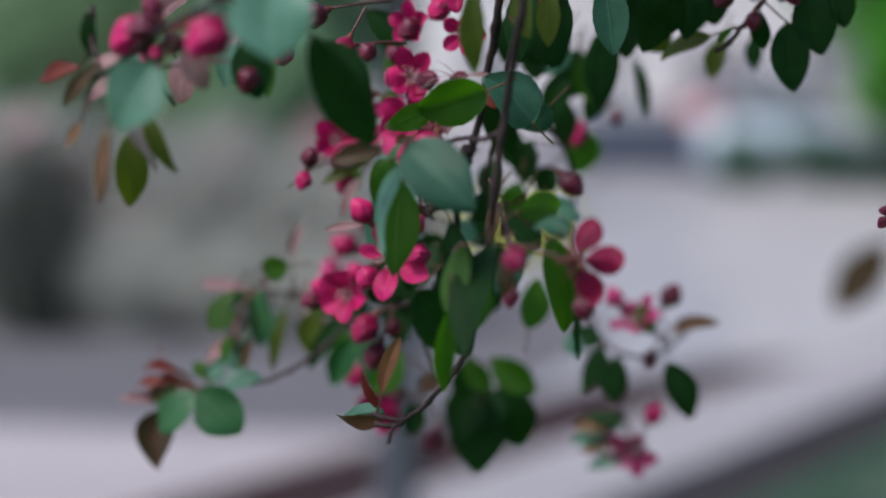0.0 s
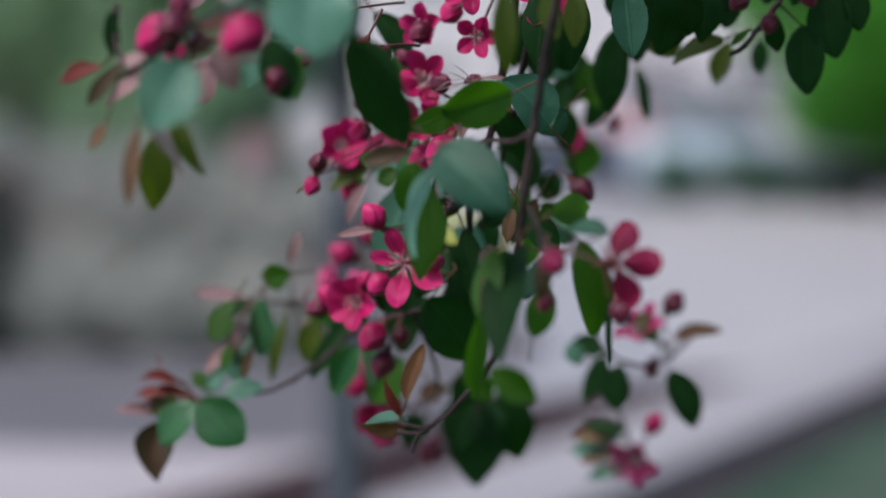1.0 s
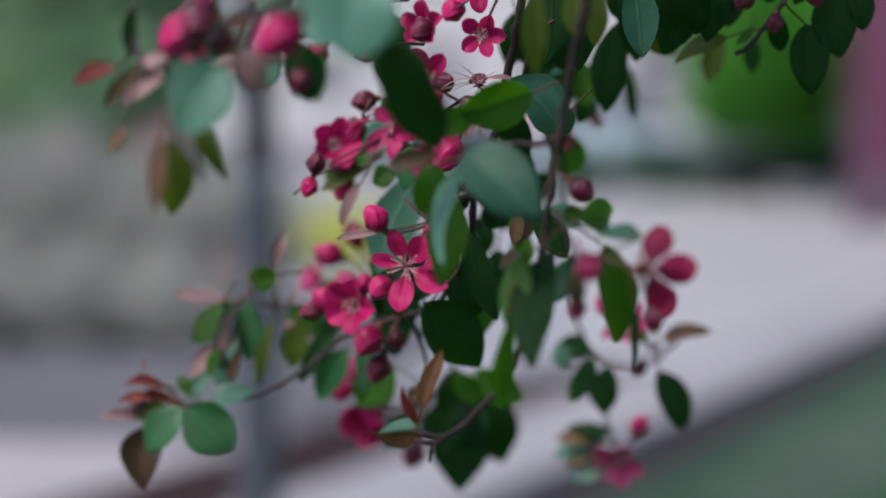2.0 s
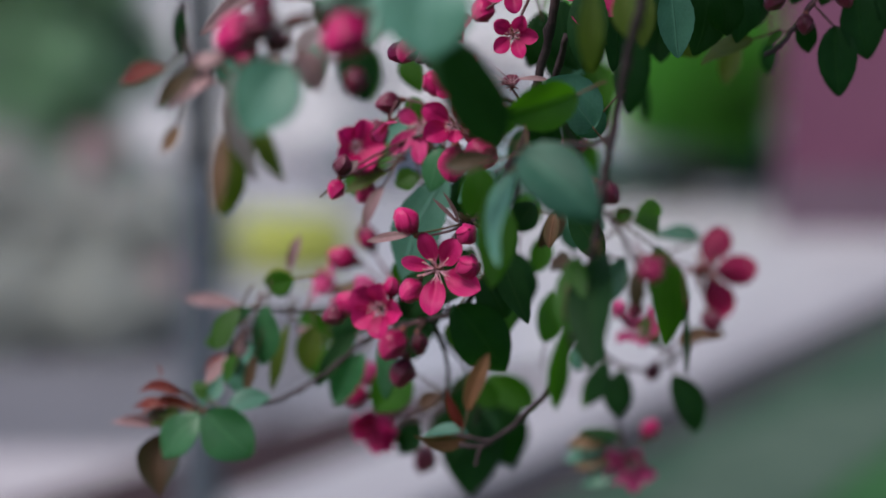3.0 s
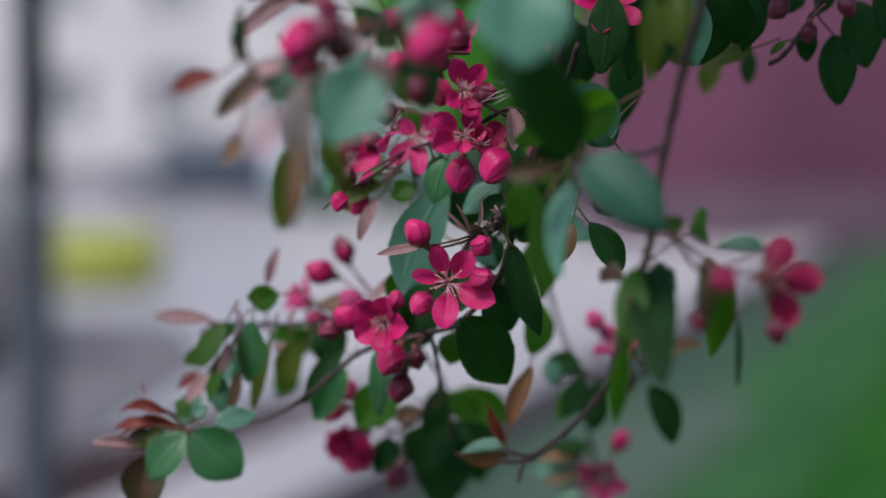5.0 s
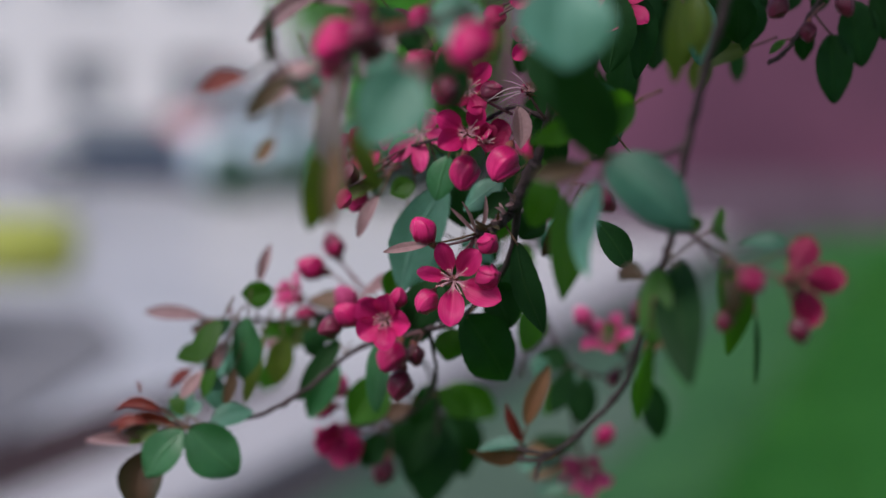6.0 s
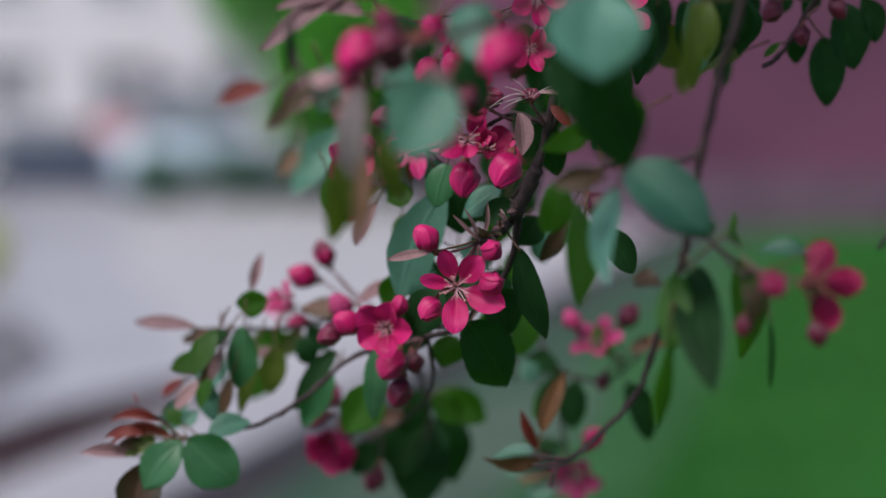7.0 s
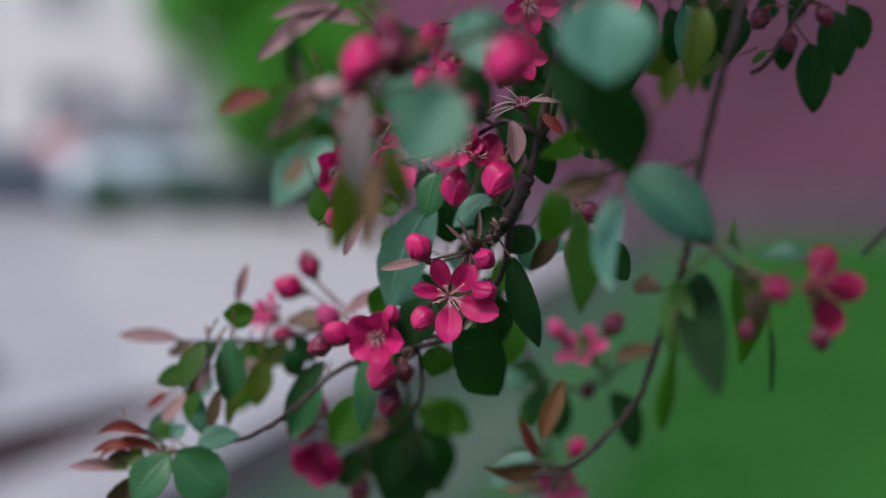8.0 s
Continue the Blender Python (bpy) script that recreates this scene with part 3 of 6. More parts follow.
def building(name, at, turn, width, depth, storeys, bays, wall_mat, label, storey_h=2.9, window=(1.5, 1.4), rise=0.8, plinth=None):
    """A block with a front along its own x axis; openings are cut as real recesses by building the wall from piers and bands."""
    t = thing(name, at, label, "building")
    m = Matrix.Translation(at) @ Matrix.Rotation(radians(turn), 4, "Z")

    def placed(bm):
        bmesh.ops.transform(bm, matrix=m, verts=bm.verts)
        return bm

    h = storeys * storey_h + rise
    bay = width / bays
    bm = bmesh.new()
    ww, wh = window
    for s in range(storeys):
        z0 = rise + s * storey_h
        box_into(bm, (0, 0, z0), (width, 0.4, z0 + 0.9))
        box_into(bm, (0, 0, z0 + 0.9 + wh), (width, 0.4, z0 + storey_h))
        for b in range(bays + 1):
            x0 = 0 if b == 0 else b * bay - (bay - ww) / 2
            x1 = width if b == bays else b * bay + (bay - ww) / 2
            box_into(bm, (x0, 0, z0 + 0.9), (x1, 0.4, z0 + 0.9 + wh))
    if rise > 0.8:
        box_into(bm, (0, 0, 0.8), (width, 0.4, rise))
    part("front_wall", placed(bm), wall_mat, t)
    bm = bmesh.new()
    box_into(bm, (0, 0.41, 0), (0.4, depth, h))
    box_into(bm, (width - 0.4, 0.41, 0), (width, depth, h))
    box_into(bm, (0.41, depth - 0.4, 0), (width - 0.41, depth, h))
    part("side_wall", placed(bm), wall_mat, t)
    part("plinth", placed(box((-0.05, -0.06, 0), (width + 0.05, 0.405, 0.8), 0.02)), plinth or PLINTH, t)
    part("roof", placed(box((-0.3, -0.35, h), (width + 0.3, depth + 0.3, h + 0.35), 0.05)), SLATE, t)
    for s in range(storeys):
        for b in range(bays):
            x0 = b * bay + (bay - ww) / 2
            z0 = rise + s * storey_h + 0.9
            bm = bmesh.new()
            for lo, hi in (((x0, 0.14, z0), (x0 + 0.08, 0.22, z0 + wh)), ((x0 + ww - 0.08, 0.14, z0), (x0 + ww, 0.22, z0 + wh)),
                           ((x0 + 0.08, 0.14, z0), (x0 + ww - 0.08, 0.22, z0 + 0.08)), ((x0 + 0.08, 0.14, z0 + wh - 0.08), (x0 + ww - 0.08, 0.22, z0 + wh)),
                           ((x0 + ww * 0.5 - 0.04, 0.145, z0 + 0.08), (x0 + ww * 0.5 + 0.04, 0.215, z0 + wh - 0.08))):
                box_into(bm, lo, hi)
            w = part("window", placed(bm), FRAME, t)
            part("pane", placed(box((x0 + 0.08, 0.17, z0 + 0.08), (x0 + ww * 0.5 - 0.04, 0.185, z0 + wh - 0.08))), CURTAIN, w)
            part("pane", placed(box((x0 + ww * 0.5 + 0.04, 0.17, z0 + 0.08), (x0 + ww - 0.08, 0.185, z0 + wh - 0.08))), CURTAIN, w)
            part("sill", placed(box((x0 - 0.06, -0.12, z0 - 0.05), (x0 + ww + 0.06, 0.13, z0 - 0.003), 0.01)), FRAME, w)
    return t


building("apartment_house", (-17.0, 52.0, 0.0), -4, 22, 12, 4, 8, PLASTER, "pale plastered apartment house behind parked cars")
building("mauve_house", (3.05, 27.5, 0.0), -14, 22, 9, 3, 6, MAUVE, "mauve plastered house wall at the far side of the lawn", 3.4, (1.3, 1.5), 3.2, DARK_PLINTH)


# ---- parked cars ----
def paint(name, col):
    m, nt, bsdf, out = nodes_of(name)
    n = noise_at(nt, 2.0)
    c = ramp(nt, n.outputs[0], ((0.3, tuple(v * 0.85 for v in col)), (0.7, col))).outputs[0]
    nt.links.new(c, bsdf.inputs["Base Color"])
    bsdf.inputs["Roughness"].default_value, bsdf.inputs["Coat Weight"].default_value = 0.35, 0.6
    return m


RUBBER = surface("tyre_rubber", (0.012, 0.012, 0.013), (0.03, 0.03, 0.03), 8, 60, 0.9, 0.3, 0.005)
RIM = surface("wheel_rim", (0.3, 0.3, 0.31), (0.5, 0.5, 0.52), 8, 60, 0.35, 0.1, 0.002, 0.9)
LAMP_GLASS = surface("headlight", (0.6, 0.6, 0.62), (0.75, 0.75, 0.78), 8, 60, 0.15, 0.0, 0.002)


def car(at, turn, material, label, length=4.3, height=1.48):
    t = thing("car", at, label, "car", "parked cars")
    m = Matrix.Translation(at) @ Matrix.Rotation(radians(turn), 4, "Z")

    def placed(bm):
        bmesh.ops.transform(bm, matrix=m, verts=bm.verts)
        return smooth(bm)

    def loft(sections, mat, name, parent):
        bm = bmesh.new()
        rows = []
        for x, half, z0, z1 in sections:
            rows.append([bm.verts.new(p) for p in ((x, -half, z0), (x, -half * 1.02, (z0 + z1) / 2), (x, -half * 0.9, z1), (x, 0, z1 + 0.03), (x, half * 0.9, z1), (x, half * 1.02, (z0 + z1) / 2), (x, half, z0))])
        for a, b in zip(rows, rows[1:]):
            for i in range(7):
                bm.faces.new((a[i], a[(i + 1) % 7], b[(i + 1) % 7], b[i]))
        bm.faces.new(rows[0][::-1])
        bm.faces.new(rows[-1])
        bmesh.ops.recalc_face_normals(bm, faces=bm.faces)
        bmesh.ops.bevel(bm, geom=list(bm.edges), offset=0.03, segments=2, affect="EDGES")
        return part(name, placed(bm), mat, parent)

    l, k = length / 2, height / 1.48
    loft([(x, w, a * k, b * k) for x, w, a, b in [(-l, 0.72, 0.32, 0.72), (-l + 0.15, 0.84, 0.22, 0.90), (-l + 0.9, 0.88, 0.2, 0.97), (0.4, 0.88, 0.2, 0.95), (l - 0.9, 0.86, 0.2, 0.84), (l - 0.12, 0.80, 0.22, 0.70), (l, 0.68, 0.34, 0.6)]], material, "body", t)
    cab = loft([(-l + 0.35, 0.66, 0.92 * k, 1.02 * k), (-l + 0.8, 0.70, 0.92 * k, height - 0.06), (-0.2, 0.70, 0.92 * k, height), (0.45, 0.70, 0.92 * k, height - 0.08), (l - 1.0, 0.74, 0.88 * k, 0.96 * k)], GLASS, "cabin", t)
    part("roof", placed(box((-l + 0.85, -0.6, height - 0.035), (0.4, 0.6, height + 0.045), 0.03)), material, cab)
    for x in (-l + 0.8, l - 0.85):
        for y in (-0.80, 0.80):
            bm = bmesh.new()
            tube_into(bm, [(x, y - 0.1, 0.32), (x, y - 0.08, 0.32), (x, y + 0.08, 0.32), (x, y + 0.1, 0.32)], [0.28, 0.32, 0.32, 0.28], 22)
            w = part("wheel", placed(bm), RUBBER, t)
            bm = bmesh.new()
            e = 0.105 if y > 0 else -0.105
            tube_into(bm, [(x, y + e * 0.8, 0.32), (x, y + e, 0.32), (x, y + e * 1.1, 0.32)], [0.2, 0.2, 0.08], 16)
            part("rim", placed(bm), RIM, w)
    for y in (-0.6, 0.6):
        part("headlight", placed(box((l - 0.12, y - 0.14, 0.56), (l - 0.02, y + 0.14, 0.68), 0.03)), LAMP_GLASS, t)


# the sky's light blue reflection in the windshield is put into the body colour
car((0.0, 40.5, 0), 8, paint("sky_reflection_blue_paint", (0.50, 0.60, 0.70)), "parked van behind the hedge, its light blue body standing for sky in the windshield", 3.6, 2.0)
car((-2.9, 42.5, 0), 4, paint("navy_paint", (0.02, 0.035, 0.07)), "dark navy parked car beside the street")
car((-0.9, 47.5, 0), 0, paint("dusky_red_paint", (0.32, 0.10, 0.13)), "dusky red parked car by the house", 3.8, 2.6)
car((3.6, 39.6, 0), -15, paint("silver_paint", (0.42, 0.43, 0.47)), "silver parked car under the tree")
car((-9.5, 38.0, 0), 5, paint("grey_paint", (0.16, 0.15, 0.16)), "dark grey parked car beside the street")

# ---- hedge, trees and the grey shrub ----
FOLIAGE = leaf_material("tree_leaf", (0.070, 0.25, 0.030), (0.135, 0.42, 0.058), (0.16, 0.40, 0.075), 0.7, 0.5, (0.17, 0.56, 0.07))
HEDGE_LEAF = leaf_material("hedge_leaf", (0.045, 0.115, 0.080), (0.095, 0.20, 0.145), (0.12, 0.22, 0.16), 0.7, 0.3, (0.12, 0.3, 0.17))
GREY_GREEN = leaf_material("grey_green_leaf", (0.19, 0.31, 0.18), (0.31, 0.45, 0.28), (0.24, 0.33, 0.2), 0.8, 0.45, (0.3, 0.5, 0.25))
SAGE = leaf_material("sage_leaf", (0.17, 0.28, 0.175), (0.28, 0.42, 0.27), (0.25, 0.36, 0.23), 0.8, 0.4, (0.2, 0.45, 0.2))
SHRUB_LEAF = leaf_material("shrub_leaf", (0.40, 0.42, 0.37), (0.60, 0.60, 0.55), (0.42, 0.42, 0.4), 0.8, 0.4, (0.5, 0.5, 0.48))
PINK_BLOOM = petal_material("pink_bloom", (0.62, 0.40, 0.43), (0.68, 0.48, 0.5), (0.65, 0.5, 0.5))
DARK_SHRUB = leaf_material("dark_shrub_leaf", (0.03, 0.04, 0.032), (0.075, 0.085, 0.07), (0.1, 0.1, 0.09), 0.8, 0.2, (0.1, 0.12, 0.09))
GREY_TWIG = surface("grey_twig", (0.26, 0.25, 0.235), (0.44, 0.42, 0.40), 6, 60, 0.9, 0.4, 0.01)
TRUNK = surface("trunk_bark", (0.04, 0.033, 0.03), (0.10, 0.08, 0.07), 4, 40, 0.95, 0.8, 0.03)


def leaf_cloud(clumps, count, size, rng, density=1.0):
    """Many small leaves in uneven clumps (centre, radius)."""
    bm = bmesh.new()
    uvs = bm.loops.layers.uv.new("UVMap")
    total = sum(r ** 2 for _, r in clumps)
    for c, r in clumps:
        for k in range(int(count * r * r / total)):
            d = Vector((rng.gauss(0, 1), rng.gauss(0, 1), rng.gauss(0, 1))).normalized()
            p = Vector(c) + d * r * rng.uniform(0.35, 1.0) ** 0.6
            n = (d + Vector((rng.gauss(0, 0.7), rng.gauss(0, 0.7), rng.gauss(0.3, 0.7)))).normalized()
            a = n.cross(Vector((rng.gauss(0, 1), rng.gauss(0, 1), rng.gauss(0, 1)))).normalized()
            b = n.cross(a)
            s = size * rng.uniform(0.6, 1.3)
            v = [bm.verts.new(q) for q in (p - a * s, p + b * s * 0.5 - a * s * 0.1, p + a * s, p - b * s * 0.5 - a * s * 0.1)]
            f = bm.faces.new(v)
            for l, q in zip(f.loops, ((0.5, 0), (1, 0.5), (0.5, 1), (0, 0.5))):
                l[uvs].uv = q
    return bm


def tree(at, height, spread, trunk, leaves, label, seed, count=9000, leaf_size=0.09, low=0.35):
    rng = random.Random(seed)
    t = thing("tree", at, label, "tree")
    at = Vector(at)
    top = at + Vector((rng.uniform(-0.3, 0.3), rng.uniform(-0.3, 0.3), height * 0.72))
    bm = bmesh.new()
    tube_into(bm, spline([at, at.lerp(top, 0.35) + Vector((0.1, 0, 0)), at.lerp(top, 0.7) - Vector((0.08, 0, 0)), top], 5), [trunk * (1 - 0.85 * i / 15) for i in range(16)], 10, 0.1)
    part("trunk", smooth(bm), TRUNK, t)
    clumps = []
    for k in range(24):
        z = rng.uniform(low, 0.95)
        a = k * 2.4 + rng.uniform(-0.4, 0.4)
        r = spread * math.sin(math.pi * min(max((z - low) / (1.05 - low), 0.08), 0.95)) ** 0.6 * rng.uniform(0.6, 1.0)
        p = at + Vector((math.cos(a) * r * 0.75, math.sin(a) * r * 0.75, z * height))
        start = at.lerp(top, max(z - 0.16, 0.2) / 0.75 if z < 0.8 else 0.95)
        bm = bmesh.new()
        tube_into(bm, spline([start, start.lerp(p, 0.5) + Vector((0, 0, 0.15)), p], 4), [trunk * 0.3 * (1 - 0.1 * i) for i in range(9)], 6, 0.1)
        part("limb", smooth(bm), TRUNK, t)
        for j in range(4):
            clumps.append((p + Vector((rng.uniform(-1, 1), rng.uniform(-1, 1), rng.uniform(-0.7, 0.8))) * spread * 0.32, spread * rng.uniform(0.2, 0.36)))
    part("crown", leaf_cloud(clumps, count, leaf_size, rng), leaves, t)
    return t


tree((2.55, 36.0, 0), 5.6, 2.35, 0.10, FOLIAGE, "bright green leafy tree behind the street", 3, 40000, 0.11, 0.31)
tree((-7.3, 27.0, 0), 7.0, 2.2, 0.16, GREY_GREEN, "tall grey-green tree beside the street", 7, 13000, 0.12, 0.05)
tree((-6.15, 25.6, 0), 4.6, 1.35, 0.09, SAGE, "young sage-green tree beside the street", 17, 15000, 0.10, 0.16)
tree((-10.6, 30.0, 0), 8.0, 2.8, 0.2, GREY_GREEN, "broad grey-green tree beside the street", 11, 14000, 0.13, 0.05)


def hedge(x0, x1, y, height, seed):
    rng = random.Random(seed)
    t = thing("hedge", ((x0 + x1) / 2, y, 0), "low dark green clipped hedge at the street's far edge", "hedge")
    for k in range(10):
        x = x0 + (x1 - x0) * (k + 0.5) / 10
        bm = bmesh.new()
        tube_into(bm, [(x, y, 0), (x + rng.uniform(-0.1, 0.1), y, height * 0.5), (x + rng.uniform(-0.2, 0.2), y + rng.uniform(-0.1, 0.1), height * 0.85)], [0.03, 0.022, 0.01], 6)
        part("stem", smooth(bm), TRUNK, t)
    clumps = [((x0 + (x1 - x0) * rng.random(), y + rng.uniform(-0.3, 0.3), height * rng.uniform(0.25, 0.85)), height * rng.uniform(0.2, 0.32)) for k in range(70)]
    part("foliage", leaf_cloud(clumps, 9000, 0.06, rng), HEDGE_LEAF, t)


hedge(-1.2, 3.9, 37.5, 1.1, 21)


def shrub(at, height, spread, seed, label, leaves=None, bloom=True):
    """A loose shrub of many grey upright twigs, with faded pink bloom where asked."""
    rng = random.Random(seed)
    t = thing("shrub", at, label, "shrub", "shrubs")
    at = Vector(at)
    bm = bmesh.new()
    tips = []
    for k in range(150):
        a, lean = rng.uniform(0, 6.3), rng.uniform(0.05, 1.0)
        foot = at + Vector((math.cos(a) * 0.25 * spread * rng.random(), math.sin(a) * 0.25 * spread * rng.random(), 0))
        end = at + Vector((math.cos(a) * spread * lean, math.sin(a) * spread * lean, height * rng.uniform(0.55, 1.0) * (1 - 0.3 * lean * lean)))
        mid = foot.lerp(end, 0.5) + Vector((0, 0, height * 0.12))
        tube_into(bm, spline([foot, mid, end], 3), [0.012, 0.011, 0.009, 0.008, 0.006, 0.004, 0.003], 5)
        tips += [end, mid.lerp(end, 0.5), mid, foot.lerp(mid, 0.5), foot.lerp(mid, 0.2)]
    part("stem", smooth(bm), GREY_TWIG, t)
    part("foliage", leaf_cloud([(p, 0.16) for p in tips], 6500, 0.038, rng), leaves or SHRUB_LEAF, t)
    if bloom:
        spots = rng.sample(tips, 5)
        part("bloom", leaf_cloud([(p + Vector((rng.uniform(-0.1, 0.1), -0.08, rng.uniform(-0.1, 0.1))), 0.11) for p in spots for k in range(4)], 2000, 0.034, rng), PINK_BLOOM, t)


for n, (x, y, h, w) in enumerate(((-5.7, 13.4, 1.6, 0.8), (-5.0, 13.0, 1.5, 0.8), (-4.35, 13.2, 1.45, 0.75), (-3.7, 13.0, 1.5, 0.75), (-3.05, 13.1, 1.35, 0.7), (-2.6, 13.3, 1.25, 0.55))):
    shrub((x, y, 0), h, w, 31 + n, "loose grey shrub with faded pink bloom beside the street")

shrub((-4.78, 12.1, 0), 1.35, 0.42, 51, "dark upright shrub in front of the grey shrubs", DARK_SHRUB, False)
for n, (x, y, h, w) in enumerate(((-4.15, 12.3, 0.75, 0.5), (-3.5, 12.35, 0.65, 0.5), (-2.9, 12.5, 0.6, 0.45))):
    shrub((x, y, 0), h, w, 61 + n, "low grey shrub at the foot of taller grey shrubs", None, False)

# ---- an added, unseen tree over and beside the camera: it holds the branches and shades them ----
def unseen_crab_apple_tree():
    rng = random.Random(77)
    foot = Vector((1.75, 0.1, 0.06))
    t = thing("unseen_crab_apple_tree", foot, "unseen crab apple tree added to hold and shade the hanging branches", "tree")
    bm = bmesh.new()
    tube_into(bm, spline([foot, foot + Vector((-0.05, 0, 0.8)), foot + Vector((-0.02, 0.05, 1.6)), foot + Vector((-0.2, 0.1, 2.5))], 5), [0.085 - 0.002 * i for i in range(16)], 12, 0.15)
    part("trunk", smooth(bm), TRUNK, t)
    fork = foot + Vector((-0.05, 0.06, 1.75))
    for end in ((-0.02, -0.24, 1.72), (0.10, -0.15, 1.70), (0.08, 0.02, 1.70), (0.30, 0.02, 1.72), (0.5, 0.5, 2.6), (1.0, 0.0, 2.7), (0.9, 1.0, 2.8)):
        end = Vector(end)
        bm = bmesh.new()
        tube_into(bm, spline([fork, fork.lerp(end, 0.45) + Vector((0, 0, 0.3)), end], 6), [0.022 - 0.0014 * i for i in range(13)], 8, 0.15)
        part("limb", smooth(bm), BARK, t)
    clumps = []
    for k in range(60):
        p = Vector((rng.uniform(0.35, 2.7), rng.uniform(-0.1, 1.7), rng.uniform(2.2, 3.2)))
        clumps.append((p, rng.uniform(0.14, 0.26)))
    # low clumps just out of view, added to shade the upper right leaves
    for k in range(16):
        clumps.append((Vector((rng.uniform(0.12, 0.7), rng.uniform(0.0, 0.6), rng.uniform(1.80, 2.15))), rng.uniform(0.07, 0.11)))
    for k in range(40):
        clumps.append((Vector((rng.uniform(0.03, 0.45), rng.uniform(-0.20, 0.4), rng.uniform(1.70, 1.84))), rng.uniform(0.05, 0.085)))
    part("crown", leaf_cloud(clumps, 15000, 0.022, rng), MATURE, t)


unseen_crab_apple_tree()

# ---- the branches ----

front_stem = thing("crab_apple_branch", (0.0765, -0.1500, 1.6132), "slender hanging crab apple twig with waxy leaves and one side blossom", "branch", "flowering crab apple branches")
twig(front_stem, [(0.0789, -0.1550, 1.6165), (0.0745, -0.1500, 1.5948), (0.0716, -0.1450, 1.5821), (0.0662, -0.1370, 1.5531), (0.0631, -0.1350, 1.5313), (0.0605, -0.1300, 1.5139), (0.0553, -0.1200, 1.4920), (0.0494, -0.1150, 1.4710), (0.0373, -0.1100, 1.4559), (0.0248, -0.1070, 1.4456), (0.0141, -0.1050, 1.4445)], 0.0024, 0.0011)
twig(front_stem, [(0.0361, -0.1080, 1.4541), (0.0264, -0.1070, 1.4471), (0.0195, -0.1070, 1.4471), (0.0133, -0.1050, 1.4484)], 0.0012, 0.0009)
twig(front_stem, [(0.0244, -0.1070, 1.4461), (0.0215, -0.1070, 1.4428), (0.0203, -0.1070, 1.4372)], 0.0011, 0.0009)
twig(front_stem, [(0.0660, -0.1370, 1.5545), (0.0593, -0.1350, 1.5515), (0.0493, -0.1200, 1.5514), (0.0385, -0.1100, 1.5490)], 0.0014, 0.001)
twig(front_stem, [(0.0649, -0.1360, 1.5287), (0.0699, -0.1500, 1.5219), (0.0726, -0.1650, 1.5154), (0.0766, -0.1750, 1.5160)], 0.0012, 0.0008)
leaf(front_stem, (0.0362, -0.1598, 1.5501), (0.0608, -0.1742, 1.5304), 0.0205, (0.5, -0.85, -0.1), DUSKY)
leaf(front_stem, (0.0340, -0.1550, 1.5436), (0.0255, -0.1650, 1.5140), 0.0125, (-0.75, -0.6, 0.28), WAXY, curl=0.1, fold=0.5)
leaf(front_stem, (0.0214, -0.1150, 1.5437), (0.0184, -0.1150, 1.5258), 0.0125, (0.18, -0.96, -0.23), FRESH)
leaf(front_stem, (0.0274, -0.1233, 1.5371), (0.0270, -0.1324, 1.5027), 0.0150, (0.6, -0.8, 0.05), FRESH)
leaf(front_stem, (0.0555, -0.1000, 1.5687), (0.0335, -0.1100, 1.5583), 0.0177, (0.15, -0.94, -0.31), FRESH, curl=0.25)
leaf(front_stem, (0.0371, -0.1000, 1.5629), (0.0216, -0.1100, 1.5546), 0.0095, (0.14, -0.91, -0.39), FRESH, curl=0.25)
leaf(front_stem, (0.0172, -0.1050, 1.4563), (0.0242, -0.1100, 1.4774), 0.0067, (-0.38, -0.91, 0.14), RUST, curl=0.15, fold=0.4)
leaf(front_stem, (0.0177, -0.1030, 1.4475), (-0.0028, -0.1000, 1.4425), 0.0071, (0.08, -0.88, -0.47), RUST, curl=0.2, fold=0.4)
leaf(front_stem, (0.0157, -0.1040, 1.4496), (0.0089, -0.1080, 1.4640), 0.0039, (-0.38, -0.91, 0.14), RED, curl=0.15, fold=0.4)
leaf(front_stem, (0.0511, -0.1570, 1.4941), (0.0491, -0.1525, 1.4630), 0.0074, (0.5, -0.85, 0.0), FRESH)
leaf(front_stem, (0.0634, -0.1400, 1.5162), (0.0576, -0.1828, 1.4841), 0.0150, (-0.35, -0.93, 0.05), MATURE)
leaf(front_stem, (0.0552, -0.1500, 1.5149), (0.0498, -0.1600, 1.4912), 0.0106, (-0.29, -0.95, -0.14), FRESH)
leaf(front_stem, (0.0824, -0.1250, 1.5168), (0.0884, -0.1180, 1.4809), 0.0128, (0.18, -0.97, -0.14), FRESH)
leaf(front_stem, (0.0738, -0.1780, 1.5133), (0.0728, -0.1780, 1.4996), 0.0062, (-0.37, -0.88, 0.31), BROWN)
leaf(front_stem, (0.0716, -0.1200, 1.5127), (0.0611, -0.1200, 1.4954), 0.0096, (-0.20, -0.95, 0.24), BLUEGREEN)
leaf(front_stem, (0.0923, -0.1300, 1.4963), (0.0940, -0.1300, 1.4727), 0.0027, (0.51, -0.86, 0.05), MATURE)
leaf(front_stem, (0.0945, -0.1650, 1.5216), (0.0795, -0.1600, 1.5235), 0.0072, (-0.01, -0.75, 0.66), DUSKY)
leaf(front_stem, (0.0740, -0.1439, 1.5271), (0.0881, -0.1134, 1.5270), 0.0125, (0.6, -0.8, 0.2), FRESH)
leaf(front_stem, (0.0741, -0.1250, 1.5294), (0.0681, -0.1250, 1.5248), 0.0057, (-0.29, -0.95, -0.14), FRESH)
